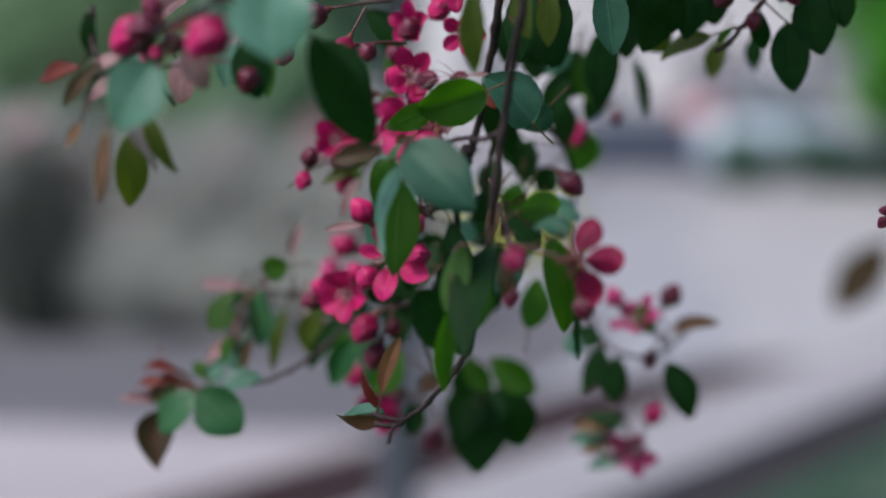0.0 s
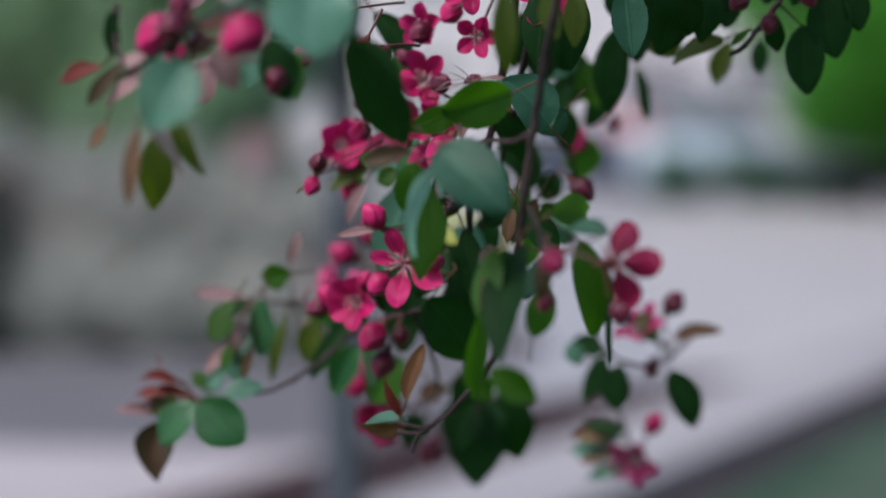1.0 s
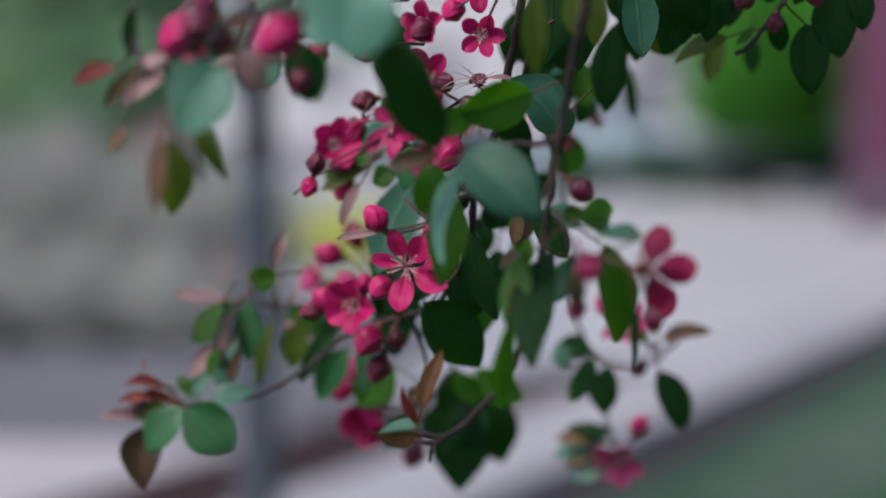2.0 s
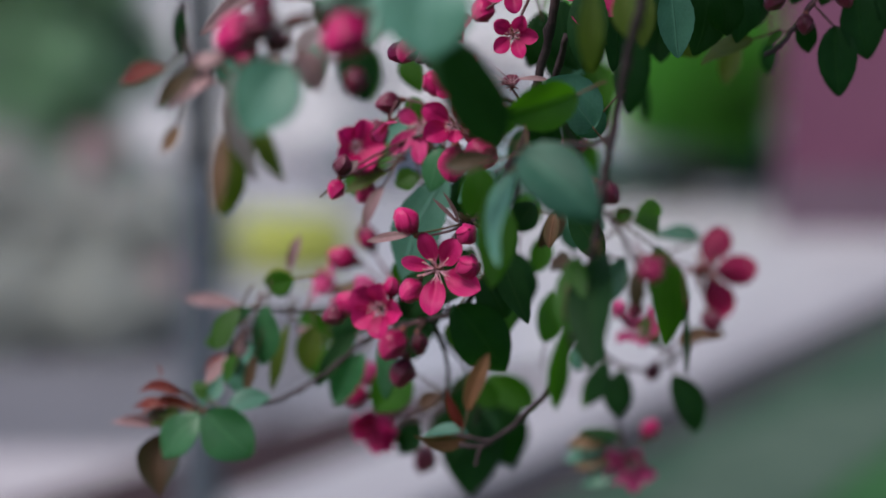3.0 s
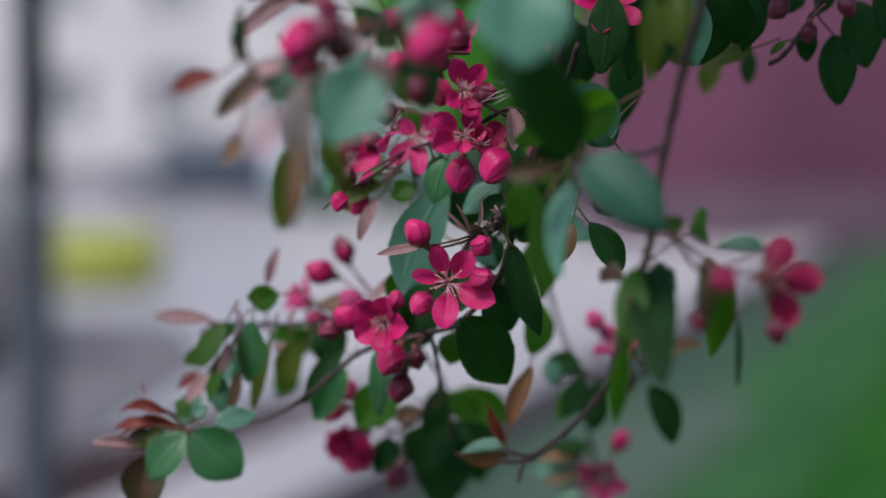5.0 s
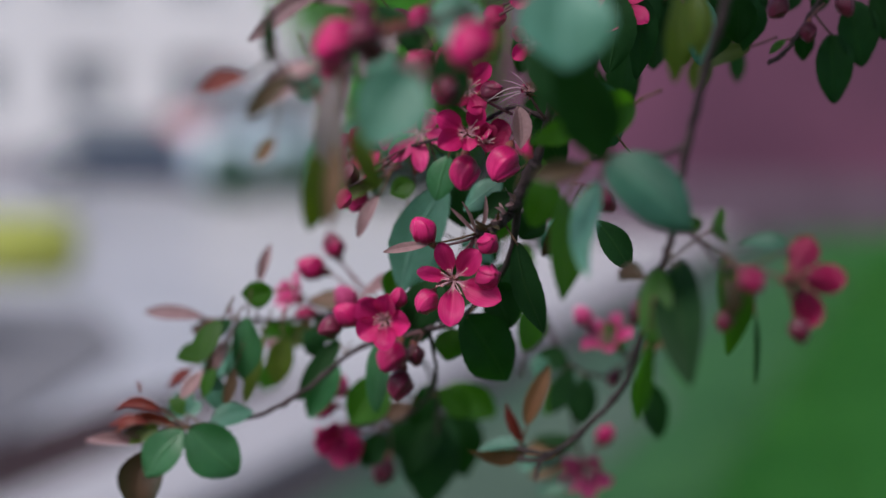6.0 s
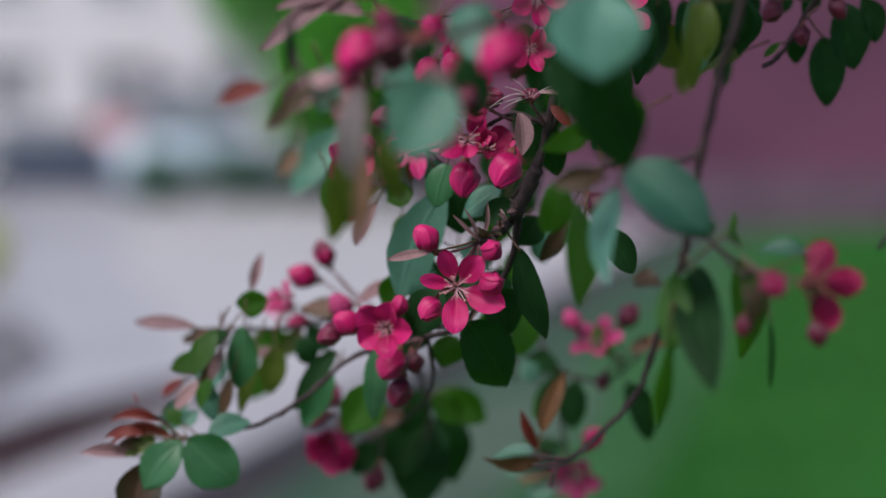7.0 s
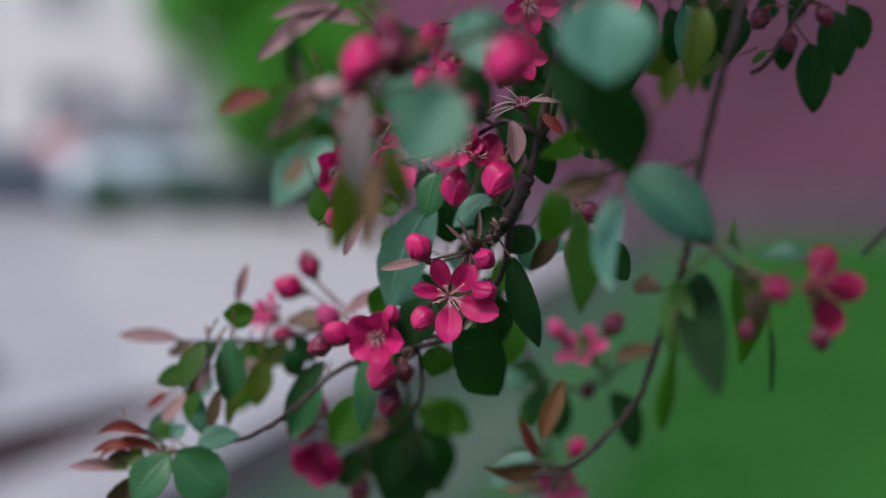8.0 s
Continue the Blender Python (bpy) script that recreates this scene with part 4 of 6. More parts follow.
leaf(front_stem, (0.0531, -0.1320, 1.5095), (0.0452, -0.1225, 1.5124), 0.0080, (0.1, -0.9, 0.3), BROWN)
flower(front_stem, (0.0959, -0.1680, 1.5117), (0.32, 0.93, -0.15), 0.0318, -156, 0.3, root=(0.0734, -0.1660, 1.5173), material=CRIMSON, petals=((-156, 0.95, 0.32), (-84, 0.95, 0.32), (-12, 0.98, 0.33), (88, 0.22, 0.2)), stamens=False)
bud(front_stem, (0.0983, -0.1650, 1.4952), 0.0079, (0.20, -0.05, -0.98), (0.0929, -0.1680, 1.5102), DARK_BUD)
bud(front_stem, (0.0779, -0.1850, 1.5131), 0.0094, (0.38, -0.80, -0.47), (0.0736, -0.1600, 1.5206), DARK_CRIMSON)
bud(front_stem, (0.0736, -0.1650, 1.4983), 0.0065, (-0.19, -0.24, -0.95), (0.0735, -0.1650, 1.5154), DARK_BUD)
leaf(front_stem, (0.0588, -0.1580, 1.6035), (0.0597, -0.1580, 1.5748), 0.0084, (0.34, -0.93, -0.13), OLIVE)
leaf(front_stem, (0.0785, -0.1000, 1.6069), (0.0782, -0.1000, 1.5850), 0.0086, (0.34, -0.93, -0.13), OLIVE)
leaf(front_stem, (0.0719, -0.1200, 1.6062), (0.0717, -0.1200, 1.5872), 0.0088, (-0.29, -0.93, -0.23), OLIVE)
leaf(front_stem, (0.0916, -0.0204, 1.6124), (0.0951, -0.0205, 1.5838), 0.0139, (0.28, -0.96, -0.05), BLUEGREEN)
leaf(front_stem, (0.1128, 0.0000, 1.6138), (0.1163, 0.0100, 1.5927), 0.0144, (0.09, -0.97, -0.24), MATURE)
leaf(front_stem, (0.0599, -0.0300, 1.6127), (0.0573, -0.0300, 1.5806), 0.0150, (-0.11, -0.97, -0.24), MATURE)
leaf(front_stem, (0.0684, -0.0200, 1.6134), (0.0708, -0.0200, 1.5787), 0.0131, (0.27, -0.94, -0.23), MATURE)

centre_branch = thing("crab_apple_branch", (0.0449, 0.0000, 1.6024), "crab apple branch with magenta blossoms and buds", "branch", "flowering crab apple branches")
twig(centre_branch, [(0.0512, -0.0200, 1.6275), (0.0462, -0.0100, 1.6019), (0.0406, 0.0000, 1.5756), (0.0347, 0.0040, 1.5487), (0.0267, 0.0060, 1.5296), (0.0181, 0.0060, 1.5191), (0.0095, 0.0040, 1.5162)], 0.003, 0.0014)
twig(centre_branch, [(0.0267, 0.0060, 1.5296), (0.0242, 0.0200, 1.5049), (0.0084, 0.0500, 1.4794), (-0.0048, 0.0600, 1.4735), (-0.0221, 0.0800, 1.4676), (-0.0360, 0.0900, 1.4607), (-0.0586, 0.0900, 1.4428), (-0.0785, 0.0900, 1.4323), (-0.1081, 0.0830, 1.4283)], 0.0022, 0.0011)
twig(centre_branch, [(0.0084, 0.0500, 1.4794), (-0.0097, 0.1000, 1.4727), (-0.0373, 0.1300, 1.4745), (-0.0567, 0.1500, 1.4692), (-0.0829, 0.1500, 1.4687), (-0.1062, 0.1550, 1.4691)], 0.0016, 0.001)
twig(centre_branch, [(-0.0048, 0.0600, 1.4735), (-0.0000, 0.0900, 1.4484), (-0.0057, 0.1400, 1.4266), (-0.0241, 0.1700, 1.4121)], 0.0013, 0.0009)
twig(centre_branch, [(0.0379, 0.0020, 1.5622), (0.0261, 0.0060, 1.5680), (0.0179, 0.0120, 1.5647), (0.0066, 0.0300, 1.5580), (-0.0144, 0.0500, 1.5512)], 0.0014, 0.0009)
leaf(centre_branch, (-0.0025, 0.0300, 1.4955), (-0.0152, 0.0300, 1.4768), 0.0160, (-0.2, -0.95, 0.2), MATURE)
leaf(centre_branch, (0.0125, 0.0400, 1.5038), (-0.0004, 0.0350, 1.4822), 0.0185, (-0.1, -0.97, 0.2), MATURE)
twig(centre_branch, [(0.0327, 0.0000, 1.5454), (0.0271, 0.0040, 1.5325), (0.0206, 0.0040, 1.5236), (0.0139, 0.0030, 1.5184), (0.0094, 0.0030, 1.5174)], 0.0046, 0.0022, "spur")
flower(centre_branch, (0.0002, 0.0000, 1.4991), (-0.19, -0.97, 0.17), 0.0372, 0, 0.3, root=(0.0095, 0.0040, 1.5162), petals=((-20, 0.80, 0.215), (45, 0.86, 0.275), (114, 1.2, 0.31), (180, 1.0, 0.29), (282, 0.78, 0.165)))
bud(centre_branch, (-0.0123, -0.0030, 1.5189), 0.0111, (-0.58, -0.18, 0.79), (0.0095, 0.0040, 1.5162), BUD)
bud(centre_branch, (0.0133, -0.0090, 1.5010), 0.0111, (0.36, -0.91, 0.20), (0.0095, 0.0040, 1.5162), BUD)
bud(centre_branch, (-0.0106, 0.0010, 1.4901), 0.0108, (-0.46, -0.68, -0.56), (0.0095, 0.0040, 1.5162), BUD)
bud(centre_branch, (0.0127, -0.0130, 1.5144), 0.0095, (0.21, -0.90, 0.37), (0.0095, 0.0040, 1.5162), BUD)
rng_spur = random.Random(4)
spur_line = [Vector((0.0261, 0.0020, 1.5313)), Vector((0.0202, 0.0020, 1.5237)), Vector((0.0136, 0.0010, 1.5185)), Vector((0.0100, 0.0010, 1.5177))]
for k in range(14):
    q = spur_line[k % 3].lerp(spur_line[k % 3 + 1], rng_spur.random())
    d = Vector((rng_spur.uniform(-1, 0.4), rng_spur.uniform(-1, 0.2), rng_spur.uniform(-0.4, 1))).normalized()
    leaf(centre_branch, q, q + d * rng_spur.uniform(0.004, 0.0075), rng_spur.uniform(0.0012, 0.0022), (0.2, -0.9, 0.35), BROWN if k % 3 else BLUSH, curl=0.3, fold=0.5, stalk=False)
leaf(centre_branch, (-0.0098, -0.0040, 1.5135), (-0.0280, -0.0060, 1.5110), 0.0040, (-0.03, -0.87, 0.49), BLUSH, curl=0.05, fold=0.5)
leaf(centre_branch, (0.0089, 0.0000, 1.5178), (-0.0010, -0.0040, 1.5280), 0.0018, (0.23, -0.89, 0.39), BLUSH, curl=0.1, fold=0.4, stalk=False)
leaf(centre_branch, (0.0089, 0.0000, 1.5178), (0.0040, -0.0080, 1.5299), 0.0016, (0.23, -0.89, 0.39), BLUSH, curl=0.1, fold=0.4, stalk=False)
leaf(centre_branch, (0.0109, 0.0040, 1.5175), (0.0132, 0.0000, 1.5323), 0.0018, (0.23, -0.89, 0.39), BLUSH, curl=0.1, fold=0.4, stalk=False)
flower(centre_branch, (-0.0253, 0.0310, 1.4802), (-0.33, -0.94, 0.01), 0.0260, 20, 0.45, root=(-0.0073, 0.0500, 1.4739), wide=0.42)
bud(centre_branch, (-0.0218, 0.0500, 1.4626), 0.0138, (-0.47, -0.52, -0.72), (-0.0073, 0.0500, 1.4739), BUD)
bud(centre_branch, (-0.0179, 0.0550, 1.4501), 0.0120, (-0.26, -0.23, -0.94), (-0.0073, 0.0500, 1.4739), DARK_BUD)
bud(centre_branch, (-0.0108, 0.0600, 1.4621), 0.0087, (0.18, -0.19, -0.97), (-0.0073, 0.0500, 1.4739), DARK_BUD)
bud(centre_branch, (-0.0401, 0.0500, 1.4807), 0.0123, (-0.86, -0.33, 0.39), (-0.0121, 0.0800, 1.4747), BUD)
bud(centre_branch, (-0.0471, 0.0550, 1.4752), 0.0105, (-0.89, -0.22, -0.39), (-0.0121, 0.0800, 1.4747), DARK_BUD)
bud(centre_branch, (-0.0202, 0.0250, 1.4899), 0.0083, (0.06, -0.37, 0.93), (-0.0073, 0.0500, 1.4739), BUD)
bud(centre_branch, (-0.0536, 0.1500, 1.4934), 0.0131, (-0.93, -0.19, 0.31), (-0.0228, 0.1200, 1.4750), BUD)
bud(centre_branch, (-0.0428, 0.1630, 1.5023), 0.0112, (-0.43, 0.01, 0.90), (-0.0228, 0.1200, 1.4750), BUD)
bud(centre_branch, (-0.0389, 0.1100, 1.4827), 0.0116, (-0.64, -0.18, 0.75), (-0.0228, 0.1200, 1.4750), PALE_PETAL)
flower(centre_branch, (-0.0596, 0.1650, 1.4773), (-0.78, -0.28, 0.56), 0.0240, 0, 0.6, root=(-0.0228, 0.1200, 1.4750), material=PALE_PETAL, stamens=False)
bud(centre_branch, (-0.0561, 0.1600, 1.4704), 0.0090, (-0.98, -0.09, -0.19), (-0.0228, 0.1200, 1.4750), BUD)
leaf(centre_branch, (-0.0321, 0.1300, 1.4769), (-0.0559, 0.1400, 1.4801), 0.0104, (-0.02, -0.79, 0.61), BRONZE)
leaf(centre_branch, (-0.0329, 0.1200, 1.4817), (-0.0144, 0.1000, 1.4942), 0.0066, (-0.02, -0.83, 0.56), BLUSH)
leaf(centre_branch, (0.0255, 0.0000, 1.5140), (0.0392, 0.0000, 1.4777), 0.0118, (0.06, -0.97, 0.24), MATURE)
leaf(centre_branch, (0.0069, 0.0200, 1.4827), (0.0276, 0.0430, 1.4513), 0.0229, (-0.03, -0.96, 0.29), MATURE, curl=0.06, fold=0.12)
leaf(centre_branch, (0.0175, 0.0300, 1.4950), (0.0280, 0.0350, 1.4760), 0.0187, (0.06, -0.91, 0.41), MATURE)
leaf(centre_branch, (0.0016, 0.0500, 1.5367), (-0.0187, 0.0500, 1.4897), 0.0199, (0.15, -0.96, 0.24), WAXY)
leaf(centre_branch, (0.0006, 0.0300, 1.5477), (-0.0050, 0.0300, 1.5295), 0.0120, (-0.31, -0.89, 0.34), GREEN)
leaf(centre_branch, (0.0228, 0.0300, 1.5380), (0.0057, 0.0300, 1.5270), 0.0107, (-0.12, -0.86, 0.50), WAXY)
leaf(centre_branch, (0.0083, 0.0600, 1.5363), (0.0104, 0.0600, 1.5165), 0.0168, (-0.14, -0.98, -0.14), MATURE)
leaf(centre_branch, (0.0269, 0.0200, 1.5325), (0.0140, 0.0200, 1.5235), 0.0101, (-0.02, -0.79, 0.61), MATURE)
leaf(centre_branch, (0.0355, 0.0200, 1.5645), (0.0477, 0.0300, 1.5411), 0.0125, (0.15, -0.98, 0.14), MATURE)
leaf(centre_branch, (0.0392, 0.0300, 1.5249), (0.0307, 0.0300, 1.5134), 0.0117, (-0.13, -0.96, 0.25), MATURE)
leaf(centre_branch, (-0.0254, 0.0770, 1.4665), (-0.0293, 0.0770, 1.4352), 0.0122, (-0.55, -0.80, 0.23), GREEN)
leaf(centre_branch, (-0.0413, 0.1000, 1.4636), (-0.0606, 0.1000, 1.4371), 0.0092, (-0.32, -0.91, 0.25), MATURE)
leaf(centre_branch, (-0.0033, 0.0700, 1.4852), (-0.0122, 0.0800, 1.4648), 0.0147, (-0.33, -0.93, 0.15), MATURE)
leaf(centre_branch, (-0.0121, 0.1000, 1.4828), (-0.0242, 0.1100, 1.4492), 0.0227, (-0.33, -0.94, 0.06), MATURE)
leaf(centre_branch, (0.0077, 0.0800, 1.4716), (0.0050, 0.0800, 1.4569), 0.0148, (-0.14, -0.96, -0.23), FRESH)
leaf(centre_branch, (0.0069, 0.1500, 1.4365), (0.0201, 0.1500, 1.4221), 0.0128, (-0.14, -0.98, -0.14), FRESH)
leaf(centre_branch, (-0.0210, 0.1300, 1.4441), (-0.0362, 0.1300, 1.4222), 0.0192, (-0.24, -0.96, -0.14), FRESH)
leaf(centre_branch, (-0.0129, 0.0700, 1.5000), (-0.0230, 0.0800, 1.4848), 0.0112, (-0.23, -0.94, -0.23), FRESH)
leaf(centre_branch, (-0.0126, 0.0900, 1.5234), (-0.0129, 0.0900, 1.5036), 0.0099, (-0.42, -0.90, -0.13), FRESH)
leaf(centre_branch, (-0.0116, 0.0800, 1.5067), (-0.0020, 0.0800, 1.4843), 0.0147, (-0.12, -0.90, 0.42), WAXY)
leaf(centre_branch, (0.0625, -0.0200, 1.5564), (0.0448, -0.0300, 1.5755), 0.0218, (0.13, -0.85, 0.50), BLUEGREEN)
leaf(centre_branch, (0.0669, 0.0000, 1.5633), (0.0564, 0.0000, 1.5528), 0.0140, (0.42, -0.90, -0.13), BLUEGREEN)
leaf(centre_branch, (0.0528, -0.0300, 1.5242), (0.0663, -0.0300, 1.5056), 0.0110, (0.09, -0.98, 0.15), MATURE)
leaf(centre_branch, (0.0475, -0.0200, 1.5238), (0.0449, -0.0200, 1.5093), 0.0061, (-0.30, -0.94, 0.14), BRONZE)
leaf(centre_branch, (0.0519, 0.0400, 1.5254), (0.0408, 0.0400, 1.5055), 0.0080, (0.06, -0.99, 0.15), BROWN)
flower(centre_branch, (0.0065, 0.0100, 1.5750), (0.18, -0.97, 0.1), 0.0262, 0, 0.35, root=(0.0240, 0.0060, 1.5648), petals=((-22, 0.98, 0.33), (36, 0.95, 0.30), (98, 0.92, 0.30), (160, 0.85, 0.34), (232, 0.8, 0.3)))
flower(centre_branch, (0.0066, 0.0120, 1.5574), (-0.05, -0.95, 0.12), 0.0280, 0, 0.45, root=(0.0250, 0.0300, 1.5605), petals=((-62, 0.98, 0.34), (-118, 1.05, 0.36), (30, 0.85, 0.30), (85, 0.7, 0.28), (180, 0.55, 0.28)))
flower(centre_branch, (-0.0097, 0.0500, 1.5570), (-0.2, -0.97, 0.08), 0.0290, 0, 0.25, root=(0.0147, 0.0750, 1.5583), material=ROSE, petals=((-136, 1.1, 0.27), (176, 1.12, 0.25), (-58, 0.75, 0.24), (38, 0.8, 0.26), (100, 0.8, 0.24)))
flower(centre_branch, (0.0137, 0.0080, 1.5537), (0.1, -0.9, 0.4), 0.0240, 0, 0.6, root=(0.0304, 0.0000, 1.5614), material=CRIMSON, petals=((62, 0.95, 0.42), (118, 0.85, 0.4), (10, 0.55, 0.3), (190, 0.6, 0.3), (270, 0.4, 0.25)))
bud(centre_branch, (-0.0024, 0.0220, 1.5746), 0.0118, (-0.45, -0.75, 0.45), (0.0129, 0.0120, 1.5615), BUD)
bud(centre_branch, (-0.0047, 0.0300, 1.5852), 0.0080, (-0.60, -0.31, 0.73), (0.0129, 0.0120, 1.5615), DARK_BUD)
bud(centre_branch, (0.0152, 0.0000, 1.5741), 0.0090, (0.7, -0.6, 0.2), (0.0240, 0.0060, 1.5648), DARK_BUD)
leaf(front_stem, (0.0290, -0.1650, 1.5477), (0.0111, -0.1650, 1.5452), 0.0082, (-0.05, -0.85, 0.5), BROWN, curl=0.1, fold=0.4, stalk=False)
bud(centre_branch, (0.0057, 0.0160, 1.5411), 0.0137, (-0.10, -0.39, -0.91), (0.0196, 0.0080, 1.5592), BUD)
bud(centre_branch, (0.0178, -0.0140, 1.5453), 0.0146, (-0.39, -0.50, -0.77), (0.0307, 0.0000, 1.5656), BUD)
bud(centre_branch, (-0.0239, 0.0500, 1.5665), 0.0104, (-0.92, -0.34, -0.21), (0.0018, 0.0300, 1.5628), DARK_BUD)
flower(centre_branch, (-0.0391, 0.0650, 1.5474), (0.35, -0.92, 0.12), 0.0235, 20, 0.45, root=(-0.0169, 0.0600, 1.5427), stamens=False, wide=0.44)
bud(centre_branch, (-0.0295, 0.0660, 1.5542), 0.0106, (-0.23, -0.29, 0.93), (-0.0169, 0.0600, 1.5427), DARK_BUD)
bud(centre_branch, (-0.0362, 0.0660, 1.5378), 0.0097, (-0.94, -0.11, -0.31), (-0.0169, 0.0600, 1.5427), DARK_BUD)
bud(centre_branch, (-0.0351, 0.0680, 1.5276), 0.0097, (-0.48, -0.14, -0.86), (-0.0169, 0.0600, 1.5427), BUD)
leaf(centre_branch, (-0.0241, 0.0640, 1.5366), (-0.0445, 0.0600, 1.5278), 0.0058, (0.08, -0.83, 0.56), OLIVE)
leaf(centre_branch, (-0.0265, 0.0600, 1.5307), (-0.0361, 0.0600, 1.5127), 0.0058, (-0.37, -0.90, 0.23), BLUSH)
bud(centre_branch, (-0.0431, 0.1630, 1.5037), 0.0107, (-0.35, -0.06, 0.93), (-0.0224, 0.1200, 1.4802), DARK_BUD)
leaf(centre_branch, (0.0244, -0.0100, 1.5679), (0.0254, -0.0120, 1.5513), 0.0075, (0.15, -0.98, 0.14), BLUSH, curl=0.1, fold=0.5)
flower(centre_branch, (0.0299, -0.0050, 1.5734), (-0.18, -0.58, 0.79), 0.0147, 0, 0.5, root=(0.0364, 0.0000, 1.5633), material=DARK_BUD, lengths=(0.55, 0.55, 0.55, 0.55, 0.55))
leaf(centre_branch, (0.0299, -0.0050, 1.5738), (0.0168, -0.0120, 1.5774), 0.0006, (-0.02, -0.83, 0.56), PALE, curl=0.7, fold=0.3, stalk=False)
leaf(centre_branch, (0.0299, -0.0050, 1.5738), (0.0209, -0.0120, 1.5805), 0.0006, (-0.02, -0.83, 0.56), PALE, curl=0.7, fold=0.3, stalk=False)
leaf(centre_branch, (0.0299, -0.0050, 1.5738), (0.0243, -0.0120, 1.5822), 0.0006, (-0.02, -0.83, 0.56), PALE, curl=0.7, fold=0.3, stalk=False)
leaf(centre_branch, (0.0299, -0.0050, 1.5738), (0.0185, -0.0120, 1.5721), 0.0006, (-0.02, -0.83, 0.56), PALE, curl=0.7, fold=0.3, stalk=False)
leaf(centre_branch, (0.0299, -0.0050, 1.5738), (0.0343, -0.0120, 1.5794), 0.0006, (-0.02, -0.83, 0.56), PALE, curl=0.7, fold=0.3, stalk=False)
leaf(centre_branch, (0.0299, -0.0050, 1.5738), (0.0159, -0.0120, 1.5739), 0.0006, (-0.02, -0.83, 0.56), PALE, curl=0.7, fold=0.3, stalk=False)
leaf(centre_branch, (0.0378, -0.0050, 1.5711), (0.0458, -0.0100, 1.5631), 0.0049, (-0.03, -0.87, 0.49), RED)
leaf(centre_branch, (0.0322, -0.0050, 1.5756), (0.0459, -0.0100, 1.5749), 0.0022, (-0.02, -0.83, 0.56), BLUSH, curl=0.05, fold=0.4, stalk=False)
flower(centre_branch, (0.0299, -0.0200, 1.6128), (-0.04, -0.99, -0.14), 0.0240, 30, 0.4, root=(0.0240, -0.0100, 1.6240))
flower(centre_branch, (0.0608, -0.0210, 1.6068), (-0.01, -0.94, 0.34), 0.0282, 60, 0.3, root=(0.0672, -0.0100, 1.6229))
flower(centre_branch, (0.0057, 0.0200, 1.5980), (-0.31, -0.95, 0.06), 0.0216, 0, 0.5, root=(0.0362, 0.0000, 1.6168))
bud(centre_branch, (0.0048, 0.0150, 1.5954), 0.0105, (-0.66, -0.56, -0.50), (0.0291, 0.0000, 1.6099), DARK_BUD)
bud(centre_branch, (0.0174, 0.0150, 1.6037), 0.0105, (-0.49, -0.58, -0.65), (0.0315, 0.0000, 1.6122), BUD)
flower(centre_branch, (0.0303, 0.0000, 1.5936), (0.05, -0.99, -0.13), 0.0199, 20, 0.5, root=(0.0385, 0.0000, 1.6121))
leaf(centre_branch, (-0.0208, 0.0500, 1.6056), (-0.0056, 0.0500, 1.5833), 0.0125, (0.34, -0.93, 0.16), MATURE)
leaf(centre_branch, (-0.0184, 0.1000, 1.5921), (-0.0147, 0.1000, 1.5709), 0.0115, (-0.30, -0.94, 0.14), FRESH)
leaf(centre_branch, (-0.0109, 0.0600, 1.5355), (-0.0217, 0.0600, 1.5307), 0.0096, (-0.30, -0.94, 0.14), FRESH)
bud(centre_branch, (-0.0137, -0.0300, 1.5854), 0.0086, (-0.67, -0.62, -0.41), (0.0079, -0.0100, 1.5890), BUD)
bud(centre_branch, (-0.0044, -0.0300, 1.5846), 0.0082, (-0.34, -0.68, -0.65), (0.0079, -0.0100, 1.5890), DARK_BUD)
bud(centre_branch, (-0.0244, -0.0400, 1.5989), 0.0110, (-0.77, -0.49, -0.41), (0.0015, -0.0100, 1.6066), DARK_BUD)
leaf(centre_branch, (-0.0120, 0.0700, 1.5533), (-0.0093, 0.0700, 1.5392), 0.0068, (0.06, -0.94, 0.33), RED, curl=0.3, fold=0.5)
bud(centre_branch, (-0.0360, 0.0700, 1.5380), 0.0111, (-0.99, -0.07, 0.13), (-0.0157, 0.0600, 1.5463), DARK_BUD)
leaf(centre_branch, (-0.0001, 0.0500, 1.5486), (-0.0039, 0.0500, 1.5368), 0.0104, (-0.22, -0.91, 0.34), WAXY)
leaf(centre_branch, (-0.0153, 0.0600, 1.5690), (-0.0083, 0.0600, 1.5557), 0.0096, (-0.04, -0.97, 0.25), FRESH)
leaf(centre_branch, (-0.0246, 0.0900, 1.5484), (-0.0347, 0.0900, 1.5375), 0.0108, (-0.33, -0.93, 0.15), FRESH)
leaf(centre_branch, (-0.0064, 0.0800, 1.5188), (-0.0140, 0.0800, 1.5067), 0.0098, (-0.33, -0.93, 0.15), FRESH)
leaf(centre_branch, (-0.1076, 0.0800, 1.4287), (-0.0864, 0.0760, 1.4100), 0.0223, (-0.08, -0.92, 0.38), GREEN, curl=0.1, fold=0.12)
leaf(centre_branch, (-0.1098, 0.0800, 1.4280), (-0.1272, 0.0750, 1.4093), 0.0160, (0.15, -0.87, 0.48), GREEN, curl=0.1, fold=0.4)
leaf(centre_branch, (-0.0988, 0.0850, 1.4284), (-0.0800, 0.0900, 1.4356), 0.0113, (-0.10, -0.78, 0.62), WAXY)
leaf(centre_branch, (-0.1195, 0.0880, 1.4358), (-0.1399, 0.0900, 1.4411), 0.0056, (-0.12, -0.86, 0.50), RED, curl=0.3, fold=0.75)
